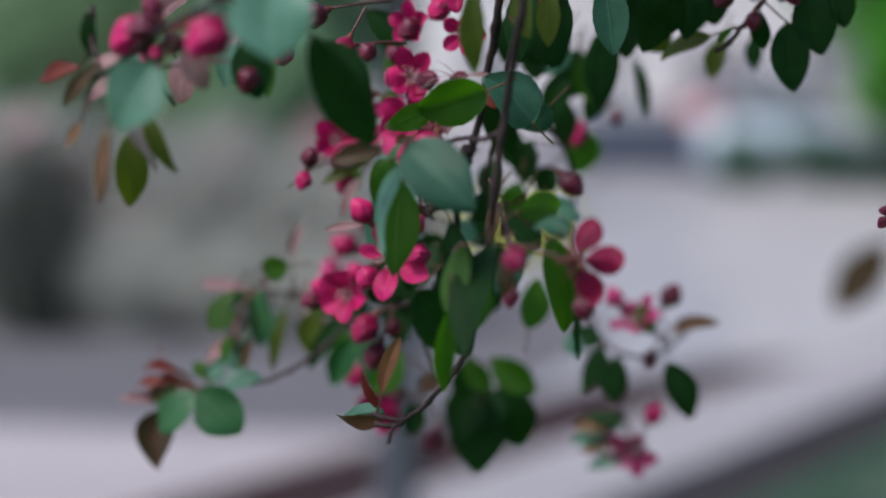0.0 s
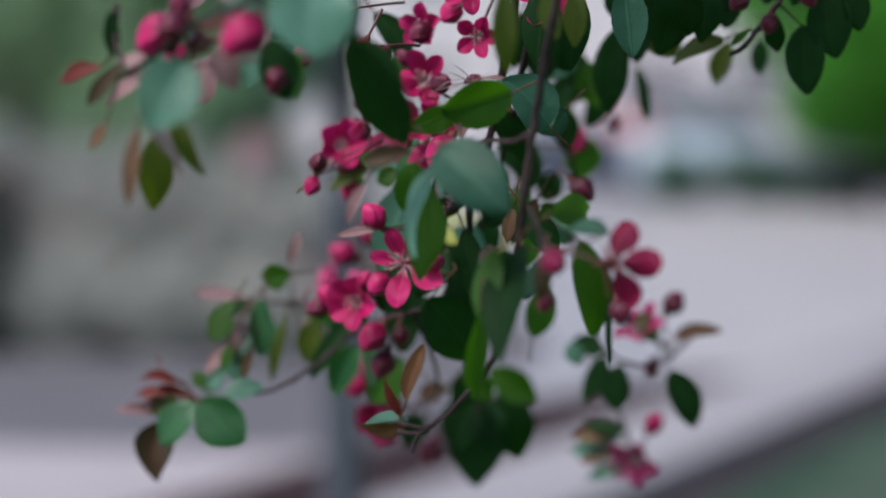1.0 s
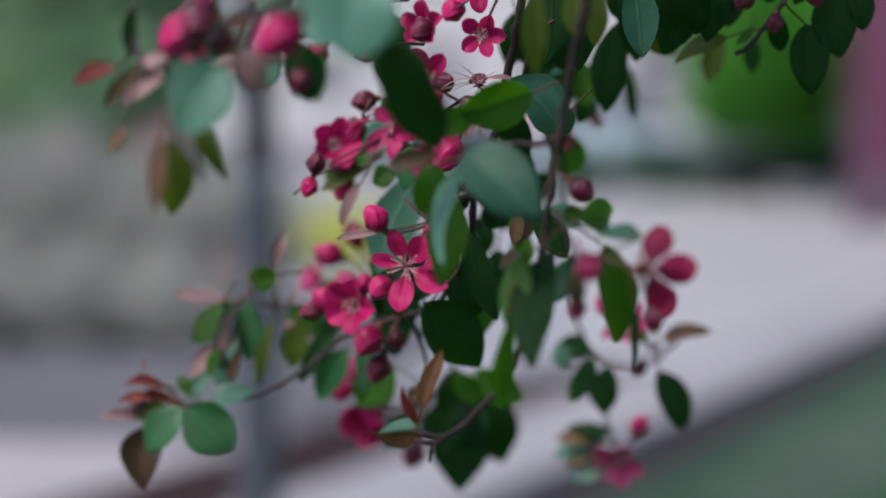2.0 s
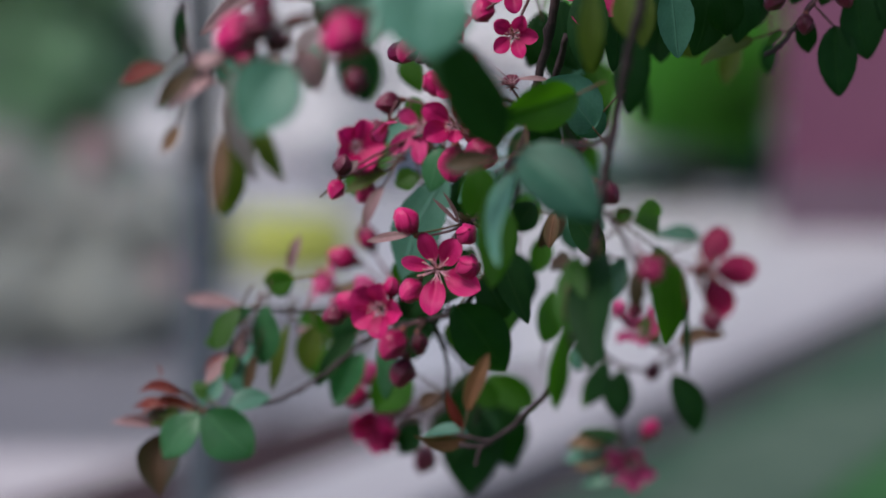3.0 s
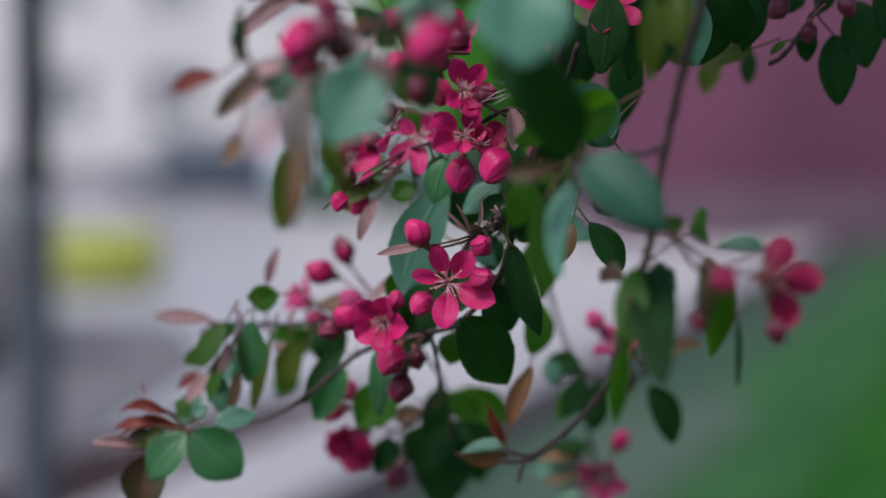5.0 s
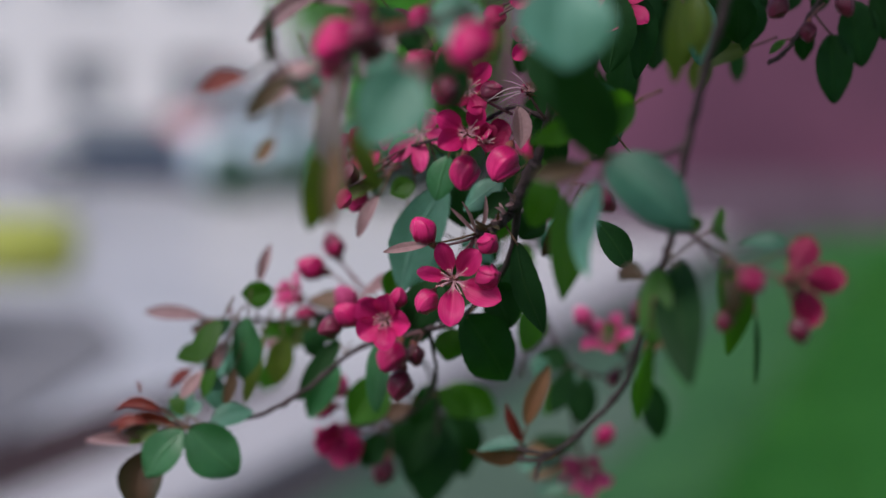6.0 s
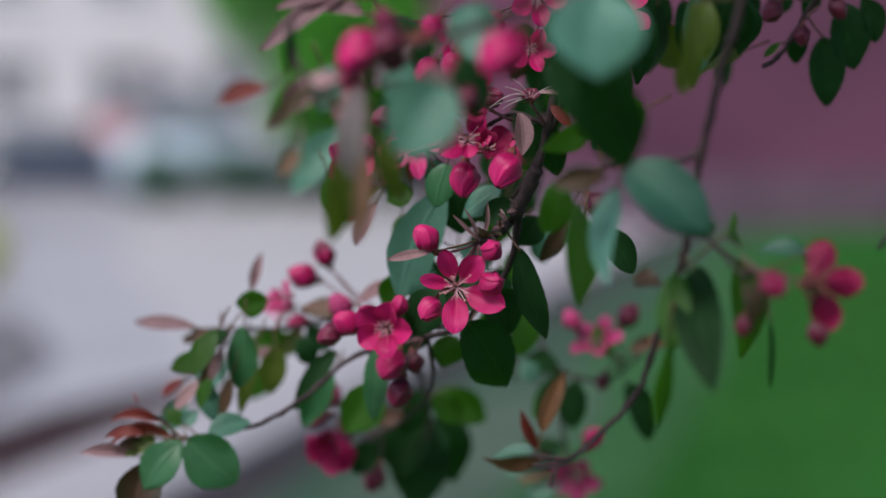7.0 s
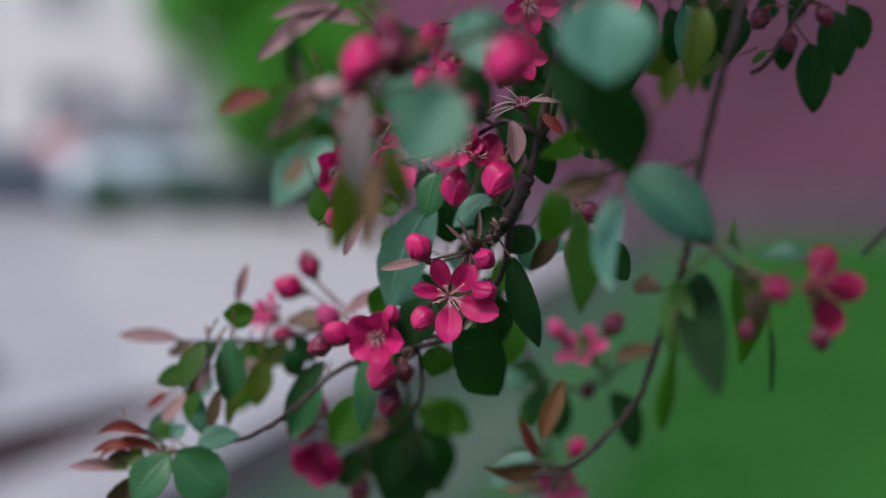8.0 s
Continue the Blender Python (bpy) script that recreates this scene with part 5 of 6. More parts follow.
leaf(centre_branch, (-0.1140, 0.0900, 1.4284), (-0.1437, 0.0960, 1.4291), 0.0058, (-0.12, -0.86, 0.50), RED, curl=0.3, fold=0.75)
leaf(centre_branch, (-0.1288, 0.0950, 1.4193), (-0.1549, 0.1000, 1.4210), 0.0055, (-0.12, -0.86, 0.50), BLUSH, curl=0.1, fold=0.7)
leaf(centre_branch, (-0.1240, 0.0820, 1.4192), (-0.1293, 0.0760, 1.3914), 0.0185, (-0.05, -0.99, 0.16), BROWN)
leaf(centre_branch, (-0.1213, 0.0900, 1.4277), (-0.1348, 0.0900, 1.4208), 0.0073, (-0.12, -0.86, 0.50), OLIVE)
leaf(centre_branch, (-0.1087, 0.1000, 1.4320), (-0.1164, 0.1000, 1.4397), 0.0069, (0.06, -0.94, 0.33), FRESH)
leaf(centre_branch, (-0.1102, 0.1000, 1.4318), (-0.1034, 0.1000, 1.4380), 0.0064, (-0.12, -0.90, 0.42), WAXY)
leaf(centre_branch, (-0.0952, 0.1100, 1.4313), (-0.1022, 0.1100, 1.4517), 0.0100, (0.06, -0.87, 0.49), WAXY)
leaf(centre_branch, (-0.1031, 0.1550, 1.4696), (-0.1321, 0.1600, 1.4725), 0.0073, (-0.11, -0.82, 0.56), BLUSH, curl=0.1, fold=0.8)
leaf(centre_branch, (-0.0985, 0.1500, 1.4697), (-0.1100, 0.1500, 1.4634), 0.0052, (-0.11, -0.82, 0.56), BRONZE)
leaf(centre_branch, (-0.0712, 0.1070, 1.4859), (-0.0855, 0.1070, 1.4837), 0.0120, (-0.14, -0.98, -0.14), FRESH)
leaf(centre_branch, (-0.0778, 0.1380, 1.4876), (-0.0721, 0.1380, 1.5051), 0.0047, (0.15, -0.96, 0.24), BLUSH, curl=0.1, fold=0.5)
leaf(centre_branch, (-0.0943, 0.0900, 1.4746), (-0.1050, 0.0860, 1.4562), 0.0098, (-0.33, -0.93, -0.14), FRESH)
leaf(centre_branch, (-0.0901, 0.1000, 1.4740), (-0.0986, 0.0900, 1.4664), 0.0074, (-0.12, -0.86, 0.50), MATURE)
leaf(centre_branch, (-0.0827, 0.1000, 1.4753), (-0.0862, 0.1000, 1.4469), 0.0139, (-0.49, -0.86, 0.15), GREEN)
leaf(centre_branch, (-0.0624, 0.2000, 1.4635), (-0.0683, 0.2000, 1.4459), 0.0132, (-0.14, -0.98, -0.14), FRESH)
leaf(centre_branch, (-0.0685, 0.2300, 1.4425), (-0.0768, 0.2300, 1.4245), 0.0125, (-0.14, -0.98, -0.14), FRESH)
leaf(centre_branch, (-0.0970, 0.1000, 1.4523), (-0.1037, 0.1000, 1.4388), 0.0064, (-0.42, -0.91, 0.06), FRESH)
leaf(centre_branch, (-0.0881, 0.1000, 1.4525), (-0.0936, 0.1000, 1.4347), 0.0060, (-0.41, -0.90, 0.15), BRONZE)
leaf(centre_branch, (-0.0918, 0.1000, 1.4651), (-0.0987, 0.1000, 1.4503), 0.0050, (-0.41, -0.90, 0.15), BLUSH)
leaf(centre_branch, (-0.1101, 0.1500, 1.4461), (-0.1214, 0.1500, 1.4392), 0.0052, (-0.12, -0.86, 0.50), RED)
leaf(centre_branch, (-0.0528, 0.1700, 1.4645), (-0.0638, 0.1700, 1.4541), 0.0107, (-0.13, -0.93, 0.34), OLIVE)
leaf(centre_branch, (-0.0515, 0.1500, 1.4691), (-0.0411, 0.1500, 1.4582), 0.0105, (-0.13, -0.93, 0.34), MATURE)
leaf(centre_branch, (-0.0753, 0.1500, 1.4592), (-0.0623, 0.1500, 1.4536), 0.0079, (-0.13, -0.93, 0.34), BLUSH)
leaf(centre_branch, (-0.0772, 0.1700, 1.4627), (-0.0604, 0.1700, 1.4594), 0.0103, (-0.01, -0.99, -0.14), FRESH)
leaf(centre_branch, (-0.0759, 0.1200, 1.4653), (-0.0868, 0.1200, 1.4332), 0.0067, (-0.30, -0.94, 0.14), OLIVE)
leaf(centre_branch, (-0.0931, 0.1200, 1.4555), (-0.1017, 0.1200, 1.4410), 0.0103, (-0.01, -0.87, 0.49), WAXY)
leaf(centre_branch, (-0.0925, 0.1700, 1.4562), (-0.0979, 0.1700, 1.4388), 0.0121, (0.22, -0.84, 0.50), WAXY)
leaf(centre_branch, (-0.1078, 0.1300, 1.4392), (-0.1202, 0.1300, 1.4244), 0.0100, (0.12, -0.81, 0.57), WAXY)
leaf(centre_branch, (-0.0953, 0.1200, 1.4557), (-0.1009, 0.1200, 1.4455), 0.0060, (0.14, -0.89, 0.43), BLUSH)
leaf(centre_branch, (-0.0415, 0.1300, 1.4499), (-0.0550, 0.1300, 1.4253), 0.0137, (0.15, -0.98, 0.16), GREEN)
leaf(centre_branch, (-0.0661, 0.1400, 1.4612), (-0.0704, 0.1400, 1.4388), 0.0122, (0.15, -0.98, 0.16), OLIVE)
leaf(centre_branch, (-0.1008, 0.1200, 1.4625), (-0.1150, 0.1200, 1.4540), 0.0088, (0.15, -0.95, 0.26), FRESH)
leaf(centre_branch, (-0.0568, 0.1400, 1.4655), (-0.0489, 0.1400, 1.4523), 0.0105, (-0.01, -0.97, 0.25), MATURE)
leaf(centre_branch, (-0.1025, 0.1100, 1.4504), (-0.1140, 0.1100, 1.4371), 0.0061, (-0.01, -0.91, 0.42), BLUSH)
flower(centre_branch, (-0.0335, 0.1800, 1.4135), (-0.55, -0.62, -0.55), 0.0370, 20, 0.8, root=(-0.0159, 0.1700, 1.4146), petals=((20, 0.9, 0.55), (95, 0.9, 0.55), (165, 0.95, 0.55), (235, 0.95, 0.55), (305, 0.9, 0.55)))
bud(centre_branch, (-0.0421, 0.1600, 1.4368), 0.0128, (-0.76, -0.11, 0.64), (-0.0241, 0.1700, 1.4149), PALE_PETAL)
bud(centre_branch, (-0.0489, 0.1600, 1.4263), 0.0123, (-0.99, -0.08, -0.08), (-0.0241, 0.1700, 1.4149), BUD)
bud(centre_branch, (-0.0171, 0.2000, 1.3883), 0.0128, (-0.35, -0.11, -0.93), (-0.0159, 0.1700, 1.4146), DARK_BUD)
leaf(centre_branch, (-0.0186, 0.1700, 1.4201), (-0.0049, 0.1700, 1.4264), 0.0108, (-0.12, -0.90, 0.42), BRONZE)
leaf(centre_branch, (-0.0177, 0.1800, 1.4104), (-0.0289, 0.1800, 1.3943), 0.0137, (-0.13, -0.96, 0.25), MATURE)

back_branch = thing("crab_apple_branch", (0.0770, 0.2000, 1.5729), "thin crab apple branch with pale pink blossoms and green leaves", "branch", "flowering crab apple branches")
twig(back_branch, [(0.0402, 0.0000, 1.5733), (0.0514, 0.0800, 1.5571), (0.0589, 0.1500, 1.5381), (0.0562, 0.2000, 1.4978), (0.0609, 0.2000, 1.4723), (0.0721, 0.1900, 1.4444), (0.0962, 0.1900, 1.4358), (0.1152, 0.1850, 1.4498)], 0.0018, 0.001)
twig(back_branch, [(-0.0048, 0.0600, 1.4735), (-0.0075, 0.1200, 1.4604), (0.0036, 0.1700, 1.4411), (0.0093, 0.1850, 1.4198), (0.0083, 0.1900, 1.4080)], 0.0014, 0.001)
twig(back_branch, [(0.0721, 0.1900, 1.4444), (0.0784, 0.2100, 1.4139), (0.0859, 0.2200, 1.3861), (0.0881, 0.2250, 1.3691)], 0.0013, 0.0009)
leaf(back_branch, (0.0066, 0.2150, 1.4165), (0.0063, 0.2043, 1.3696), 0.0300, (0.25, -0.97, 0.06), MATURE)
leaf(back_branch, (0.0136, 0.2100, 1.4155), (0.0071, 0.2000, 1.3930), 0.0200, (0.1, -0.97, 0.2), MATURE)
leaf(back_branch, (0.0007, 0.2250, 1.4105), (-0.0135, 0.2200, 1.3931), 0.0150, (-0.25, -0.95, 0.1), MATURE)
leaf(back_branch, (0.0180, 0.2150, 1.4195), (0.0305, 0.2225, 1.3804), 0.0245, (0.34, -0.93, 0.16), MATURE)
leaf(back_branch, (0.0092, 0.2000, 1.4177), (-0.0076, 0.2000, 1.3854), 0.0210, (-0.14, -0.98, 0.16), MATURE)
leaf(back_branch, (0.0143, 0.1900, 1.4332), (0.0381, 0.1900, 1.4163), 0.0161, (0.15, -0.98, -0.13), FRESH)
leaf(back_branch, (0.0066, 0.1900, 1.4338), (-0.0028, 0.1900, 1.4110), 0.0150, (0.15, -0.98, 0.16), MATURE)
leaf(back_branch, (0.1059, 0.1780, 1.4356), (0.1207, 0.1780, 1.4079), 0.0163, (0.25, -0.96, 0.16), MATURE)
leaf(back_branch, (0.0811, 0.1800, 1.4377), (0.0790, 0.1800, 1.4131), 0.0141, (0.05, -0.99, 0.16), MATURE)
leaf(back_branch, (0.0732, 0.1800, 1.4421), (0.0642, 0.1800, 1.4191), 0.0108, (-0.05, -0.99, 0.16), MATURE)
leaf(back_branch, (0.0613, 0.1800, 1.4367), (0.0555, 0.1800, 1.4480), 0.0096, (0.24, -0.91, 0.35), WAXY)
leaf(back_branch, (0.0979, 0.1800, 1.4493), (0.0916, 0.1800, 1.4639), 0.0118, (0.25, -0.96, -0.13), FRESH)
leaf(back_branch, (0.1077, 0.1800, 1.4512), (0.1308, 0.1800, 1.4573), 0.0084, (0.12, -0.81, 0.57), BRONZE)
leaf(back_branch, (0.0722, 0.1830, 1.4435), (0.0568, 0.1830, 1.4490), 0.0111, (-0.13, -0.93, 0.34), MATURE)
leaf(back_branch, (0.0706, 0.1900, 1.4366), (0.0618, 0.1900, 1.4172), 0.0095, (-0.14, -0.98, 0.15), FRESH)
flower(back_branch, (0.0928, 0.1800, 1.4538), (-0.41, -0.58, 0.71), 0.0290, 10, 0.5, root=(0.1066, 0.1850, 1.4458), material=PALE_PETAL)
bud(back_branch, (0.1074, 0.1800, 1.4689), 0.0116, (0.59, -0.14, 0.79), (0.1066, 0.1850, 1.4458), DARK_BUD)
bud(back_branch, (0.0789, 0.1800, 1.4675), 0.0099, (-0.57, 0.01, 0.82), (0.1066, 0.1850, 1.4458), PALE_PETAL)
bud(back_branch, (0.0962, 0.1900, 1.4352), 0.0084, (-0.35, -0.11, -0.93), (0.1066, 0.1850, 1.4458), DARK_BUD)
leaf(back_branch, (0.0822, 0.2200, 1.3987), (0.0604, 0.2200, 1.4024), 0.0077, (0.12, -0.81, 0.57), MATURE)
leaf(back_branch, (0.0743, 0.2200, 1.3944), (0.0545, 0.2200, 1.3945), 0.0088, (0.13, -0.85, 0.50), BRONZE)
leaf(back_branch, (0.0788, 0.2200, 1.3850), (0.0670, 0.2200, 1.3877), 0.0071, (0.13, -0.85, 0.50), BRONZE)
flower(back_branch, (0.0881, 0.2210, 1.3859), (-0.24, -0.89, -0.39), 0.0317, 25, 0.5, root=(0.0867, 0.2250, 1.3692), material=PALE_PETAL)
bud(back_branch, (0.0969, 0.2200, 1.4025), 0.0104, (0.53, -0.13, 0.84), (0.0868, 0.2250, 1.3823), BUD)
leaf(back_branch, (0.0796, 0.2250, 1.3957), (0.0525, 0.2250, 1.3866), 0.0104, (-0.10, -0.78, 0.62), WAXY)
leaf(back_branch, (0.0756, 0.2200, 1.3865), (0.0580, 0.2200, 1.3820), 0.0075, (-0.12, -0.86, 0.50), BRONZE)
leaf(back_branch, (0.0814, 0.2200, 1.3805), (0.0609, 0.2200, 1.3755), 0.0086, (-0.12, -0.86, 0.50), WAXY)
leaf(back_branch, (0.0603, 0.2000, 1.5512), (0.0590, 0.2000, 1.5282), 0.0189, (0.34, -0.94, 0.06), FRESH)
bud(back_branch, (0.0560, 0.2000, 1.5492), 0.0149, (0.23, -0.66, -0.72), (0.0510, 0.1900, 1.5725), BUD)
bud(back_branch, (0.0731, 0.2500, 1.5571), 0.0078, (0.04, -0.26, -0.97), (0.0644, 0.2000, 1.5755), DARK_BUD)
leaf(back_branch, (0.0872, 0.2000, 1.5868), (0.0945, 0.2000, 1.5584), 0.0074, (0.51, -0.85, 0.15), MATURE)
leaf(back_branch, (0.0630, 0.1500, 1.5911), (0.0576, 0.1500, 1.5666), 0.0164, (0.25, -0.96, 0.16), MATURE)
leaf(back_branch, (0.0548, 0.1500, 1.5802), (0.0508, 0.1500, 1.5529), 0.0137, (0.25, -0.96, 0.16), MATURE)
leaf(back_branch, (0.0508, 0.1000, 1.5168), (0.0704, 0.1000, 1.5130), 0.0130, (0.12, -0.81, 0.57), WAXY)
bud(back_branch, (0.0699, 0.0600, 1.5282), 0.0115, (0.72, -0.16, -0.67), (0.0566, 0.0800, 1.5356), DARK_BUD)
leaf(back_branch, (0.0436, 0.1200, 1.4568), (0.0475, 0.1200, 1.4811), 0.0139, (0.25, -0.96, -0.13), FRESH)
leaf(back_branch, (0.1329, 0.1500, 1.5969), (0.1264, 0.1500, 1.5766), 0.0100, (-0.01, -1.00, -0.05), OLIVE)
leaf(back_branch, (0.1474, 0.1500, 1.5975), (0.1476, 0.1500, 1.5806), 0.0079, (-0.01, -1.00, 0.05), MATURE)
leaf(back_branch, (0.0316, 0.1000, 1.4993), (0.0296, 0.1000, 1.4661), 0.0163, (0.34, -0.93, 0.16), MATURE)
leaf(back_branch, (0.1095, 0.0200, 1.6151), (0.1051, 0.0200, 1.5856), 0.0170, (0.25, -0.97, 0.06), MATURE)
leaf(back_branch, (0.1217, 0.0200, 1.6150), (0.1229, 0.0200, 1.5912), 0.0146, (0.34, -0.93, 0.16), MATURE)
leaf(back_branch, (0.1306, 0.0500, 1.5941), (0.1079, 0.0500, 1.5859), 0.0088, (0.13, -0.85, 0.50), OLIVE)
leaf(back_branch, (0.0494, 0.0500, 1.6102), (0.0566, 0.0500, 1.5803), 0.0175, (0.09, -0.99, 0.05), MATURE)
leaf(back_branch, (0.0845, 0.0800, 1.6012), (0.0806, 0.0800, 1.5616), 0.0152, (0.09, -0.99, 0.05), MATURE)
leaf(back_branch, (0.0417, 0.0600, 1.6025), (0.0478, 0.0600, 1.5822), 0.0144, (0.09, -0.99, 0.05), MATURE)
leaf(back_branch, (0.0102, 0.0800, 1.5096), (0.0258, 0.0800, 1.5020), 0.0103, (0.13, -0.85, 0.50), WAXY)
leaf(back_branch, (-0.0034, 0.1000, 1.5031), (0.0073, 0.1000, 1.4821), 0.0158, (0.15, -0.98, 0.16), MATURE)
leaf(back_branch, (0.1064, 0.0600, 1.6157), (0.1091, 0.0600, 1.5917), 0.0145, (0.15, -0.99, 0.06), MATURE)
leaf(back_branch, (0.1216, 0.0700, 1.6188), (0.1243, 0.0700, 1.5960), 0.0170, (0.15, -0.99, 0.06), MATURE)
leaf(back_branch, (0.1339, 0.0600, 1.6181), (0.1306, 0.0600, 1.5990), 0.0144, (-0.05, -1.00, 0.06), MATURE)
leaf(back_branch, (0.0974, 0.0700, 1.6139), (0.0917, 0.0700, 1.5847), 0.0161, (-0.05, -1.00, 0.06), MATURE)
leaf(back_branch, (0.0414, 0.0800, 1.6071), (0.0366, 0.0800, 1.5824), 0.0149, (-0.05, -1.00, 0.06), MATURE)
leaf(back_branch, (0.0539, 0.0900, 1.5951), (0.0478, 0.0900, 1.5752), 0.0140, (-0.05, -1.00, 0.06), MATURE)
leaf(back_branch, (0.0561, 0.0600, 1.6051), (0.0626, 0.0600, 1.5801), 0.0175, (0.26, -0.96, 0.07), MATURE)
leaf(back_branch, (0.0646, 0.1500, 1.5872), (0.0703, 0.1500, 1.5653), 0.0154, (0.27, -0.96, -0.03), FRESH)
leaf(back_branch, (0.0711, 0.1700, 1.5737), (0.0656, 0.1700, 1.5555), 0.0112, (0.26, -0.96, 0.07), MATURE)
leaf(back_branch, (0.0971, 0.0800, 1.6058), (0.1100, 0.0800, 1.5881), 0.0178, (0.27, -0.96, -0.03), OLIVE)
leaf(back_branch, (0.0526, 0.1600, 1.5680), (0.0556, 0.1600, 1.5430), 0.0128, (0.26, -0.96, 0.07), MATURE)
leaf(back_branch, (0.0596, 0.1200, 1.5971), (0.0490, 0.1200, 1.5785), 0.0144, (0.06, -0.96, 0.26), BLUEGREEN)
leaf(back_branch, (0.0311, 0.1200, 1.5552), (0.0352, 0.1200, 1.5344), 0.0140, (0.2, -0.95, 0.1), MATURE)
leaf(back_branch, (0.0421, 0.1300, 1.5476), (0.0382, 0.1300, 1.5248), 0.0130, (-0.1, -0.97, 0.1), MATURE)
leaf(back_branch, (0.0520, 0.1400, 1.5340), (0.0458, 0.1400, 1.5198), 0.0120, (0.1, -0.95, 0.2), MATURE)
leaf(back_branch, (0.0284, 0.1100, 1.5378), (0.0240, 0.1100, 1.5182), 0.0130, (-0.3, -0.93, 0.1), MATURE)
leaf(back_branch, (0.0379, 0.1200, 1.5264), (0.0327, 0.1200, 1.5071), 0.0130, (0.1, -0.97, 0.1), FRESH)
leaf(back_branch, (0.0205, 0.1000, 1.5144), (0.0243, 0.1000, 1.4960), 0.0130, (0.2, -0.95, 0.1), MATURE)
leaf(back_branch, (0.0104, 0.0900, 1.5025), (0.0062, 0.0900, 1.4816), 0.0120, (-0.2, -0.95, 0.1), MATURE)
leaf(back_branch, (0.0294, 0.1100, 1.4976), (0.0340, 0.1100, 1.4737), 0.0140, (0.2, -0.95, 0), MATURE)
leaf(back_branch, (0.0434, 0.1200, 1.5065), (0.0389, 0.1200, 1.4890), 0.0110, (-0.2, -0.95, 0), FRESH)
leaf(back_branch, (0.0267, 0.0900, 1.4832), (0.0220, 0.0900, 1.4596), 0.0130, (0.3, -0.93, 0), FRESH)
leaf(back_branch, (0.0531, 0.1300, 1.5128), (0.0578, 0.1300, 1.4988), 0.0100, (0.1, -0.9, 0.3), BLUEGREEN)
twig(back_branch, [(0.0516, 0.0000, 1.5935), (0.0445, 0.0200, 1.5657), (0.0373, 0.0400, 1.5450), (0.0305, 0.0600, 1.5284), (0.0233, 0.0800, 1.5097)], 0.0020, 0.0011)
bud(back_branch, (0.0718, 0.2000, 1.5653), 0.0052, (0.05, -0.26, -0.96), (0.0654, 0.2000, 1.5739), DARK_BUD)

near_branch = thing("crab_apple_branch", (0.0160, -0.2400, 1.6099), "crab apple branch with plump pink buds and waxy young leaves", "branch", "flowering crab apple branches")
twig(near_branch, [(0.0375, -0.2200, 1.6196), (0.0138, -0.2350, 1.6071), (-0.0058, -0.2350, 1.5976), (-0.0205, -0.2250, 1.5919), (-0.0348, -0.2100, 1.5878), (-0.0465, -0.1950, 1.5835), (-0.0610, -0.1850, 1.5754), (-0.0692, -0.1800, 1.5722)], 0.0022, 0.001)
twig(near_branch, [(-0.0465, -0.1950, 1.5835), (-0.0491, -0.1700, 1.5721), (-0.0490, -0.1500, 1.5633)], 0.0012, 0.0009)
twig(near_branch, [(-0.0719, -0.1700, 1.5971), (-0.0706, -0.1750, 1.5846), (-0.0658, -0.1800, 1.5757)], 0.0014, 0.001)
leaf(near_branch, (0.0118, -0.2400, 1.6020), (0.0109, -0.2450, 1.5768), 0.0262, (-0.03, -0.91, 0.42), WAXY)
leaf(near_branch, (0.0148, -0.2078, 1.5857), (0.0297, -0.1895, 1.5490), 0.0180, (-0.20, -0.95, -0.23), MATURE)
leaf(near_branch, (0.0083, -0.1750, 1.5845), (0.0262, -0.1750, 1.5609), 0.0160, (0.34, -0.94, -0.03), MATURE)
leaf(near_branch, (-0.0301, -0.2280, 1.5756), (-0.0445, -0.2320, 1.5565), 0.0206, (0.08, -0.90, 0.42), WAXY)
leaf(near_branch, (-0.0461, -0.1920, 1.5609), (-0.0395, -0.1880, 1.5389), 0.0070, (-0.14, -0.99, -0.03), OLIVE)
leaf(near_branch, (-0.0527, -0.2123, 1.5564), (-0.0557, -0.2176, 1.5312), 0.0058, (-0.23, -0.96, 0.15), BRONZE, curl=0.1, fold=0.4)
leaf(near_branch, (-0.0570, -0.1750, 1.5542), (-0.0570, -0.1720, 1.5275), 0.0114, (0.33, -0.94, -0.04), OLIVE)
leaf(near_branch, (-0.0520, -0.1900, 1.5761), (-0.0520, -0.1750, 1.5380), 0.0103, (-0.38, -0.83, 0.41), PALE)
leaf(near_branch, (-0.0787, -0.1650, 1.5761), (-0.0955, -0.1630, 1.5722), 0.0068, (-0.01, -0.87, 0.49), RED, curl=0.15, fold=0.4)
leaf(near_branch, (-0.0656, -0.1820, 1.5773), (-0.0796, -0.1820, 1.5634), 0.0060, (-0.21, -0.97, 0.15), BROWN)
leaf(near_branch, (-0.0705, -0.1870, 1.5574), (-0.0774, -0.1870, 1.5487), 0.0048, (-0.20, -0.92, 0.33), BRONZE)
leaf(near_branch, (-0.0723, -0.1750, 1.5950), (-0.0706, -0.1750, 1.5793), 0.0053, (0.50, -0.85, 0.13), MATURE)
leaf(near_branch, (-0.0323, -0.1930, 1.5812), (-0.0254, -0.1930, 1.5685), 0.0090, (0.09, -0.99, -0.05), BLUSH)
leaf(near_branch, (-0.0185, -0.1700, 1.5854), (-0.0127, -0.1700, 1.5657), 0.0132, (0.33, -0.94, -0.04), MATURE)
leaf(near_branch, (-0.0118, -0.2100, 1.5930), (-0.0250, -0.2100, 1.5954), 0.0100, (-0.01, -0.87, 0.49), WAXY)
leaf(near_branch, (-0.0272, -0.1900, 1.5908), (-0.0392, -0.1900, 1.5890), 0.0045, (-0.01, -0.87, 0.49), RED)
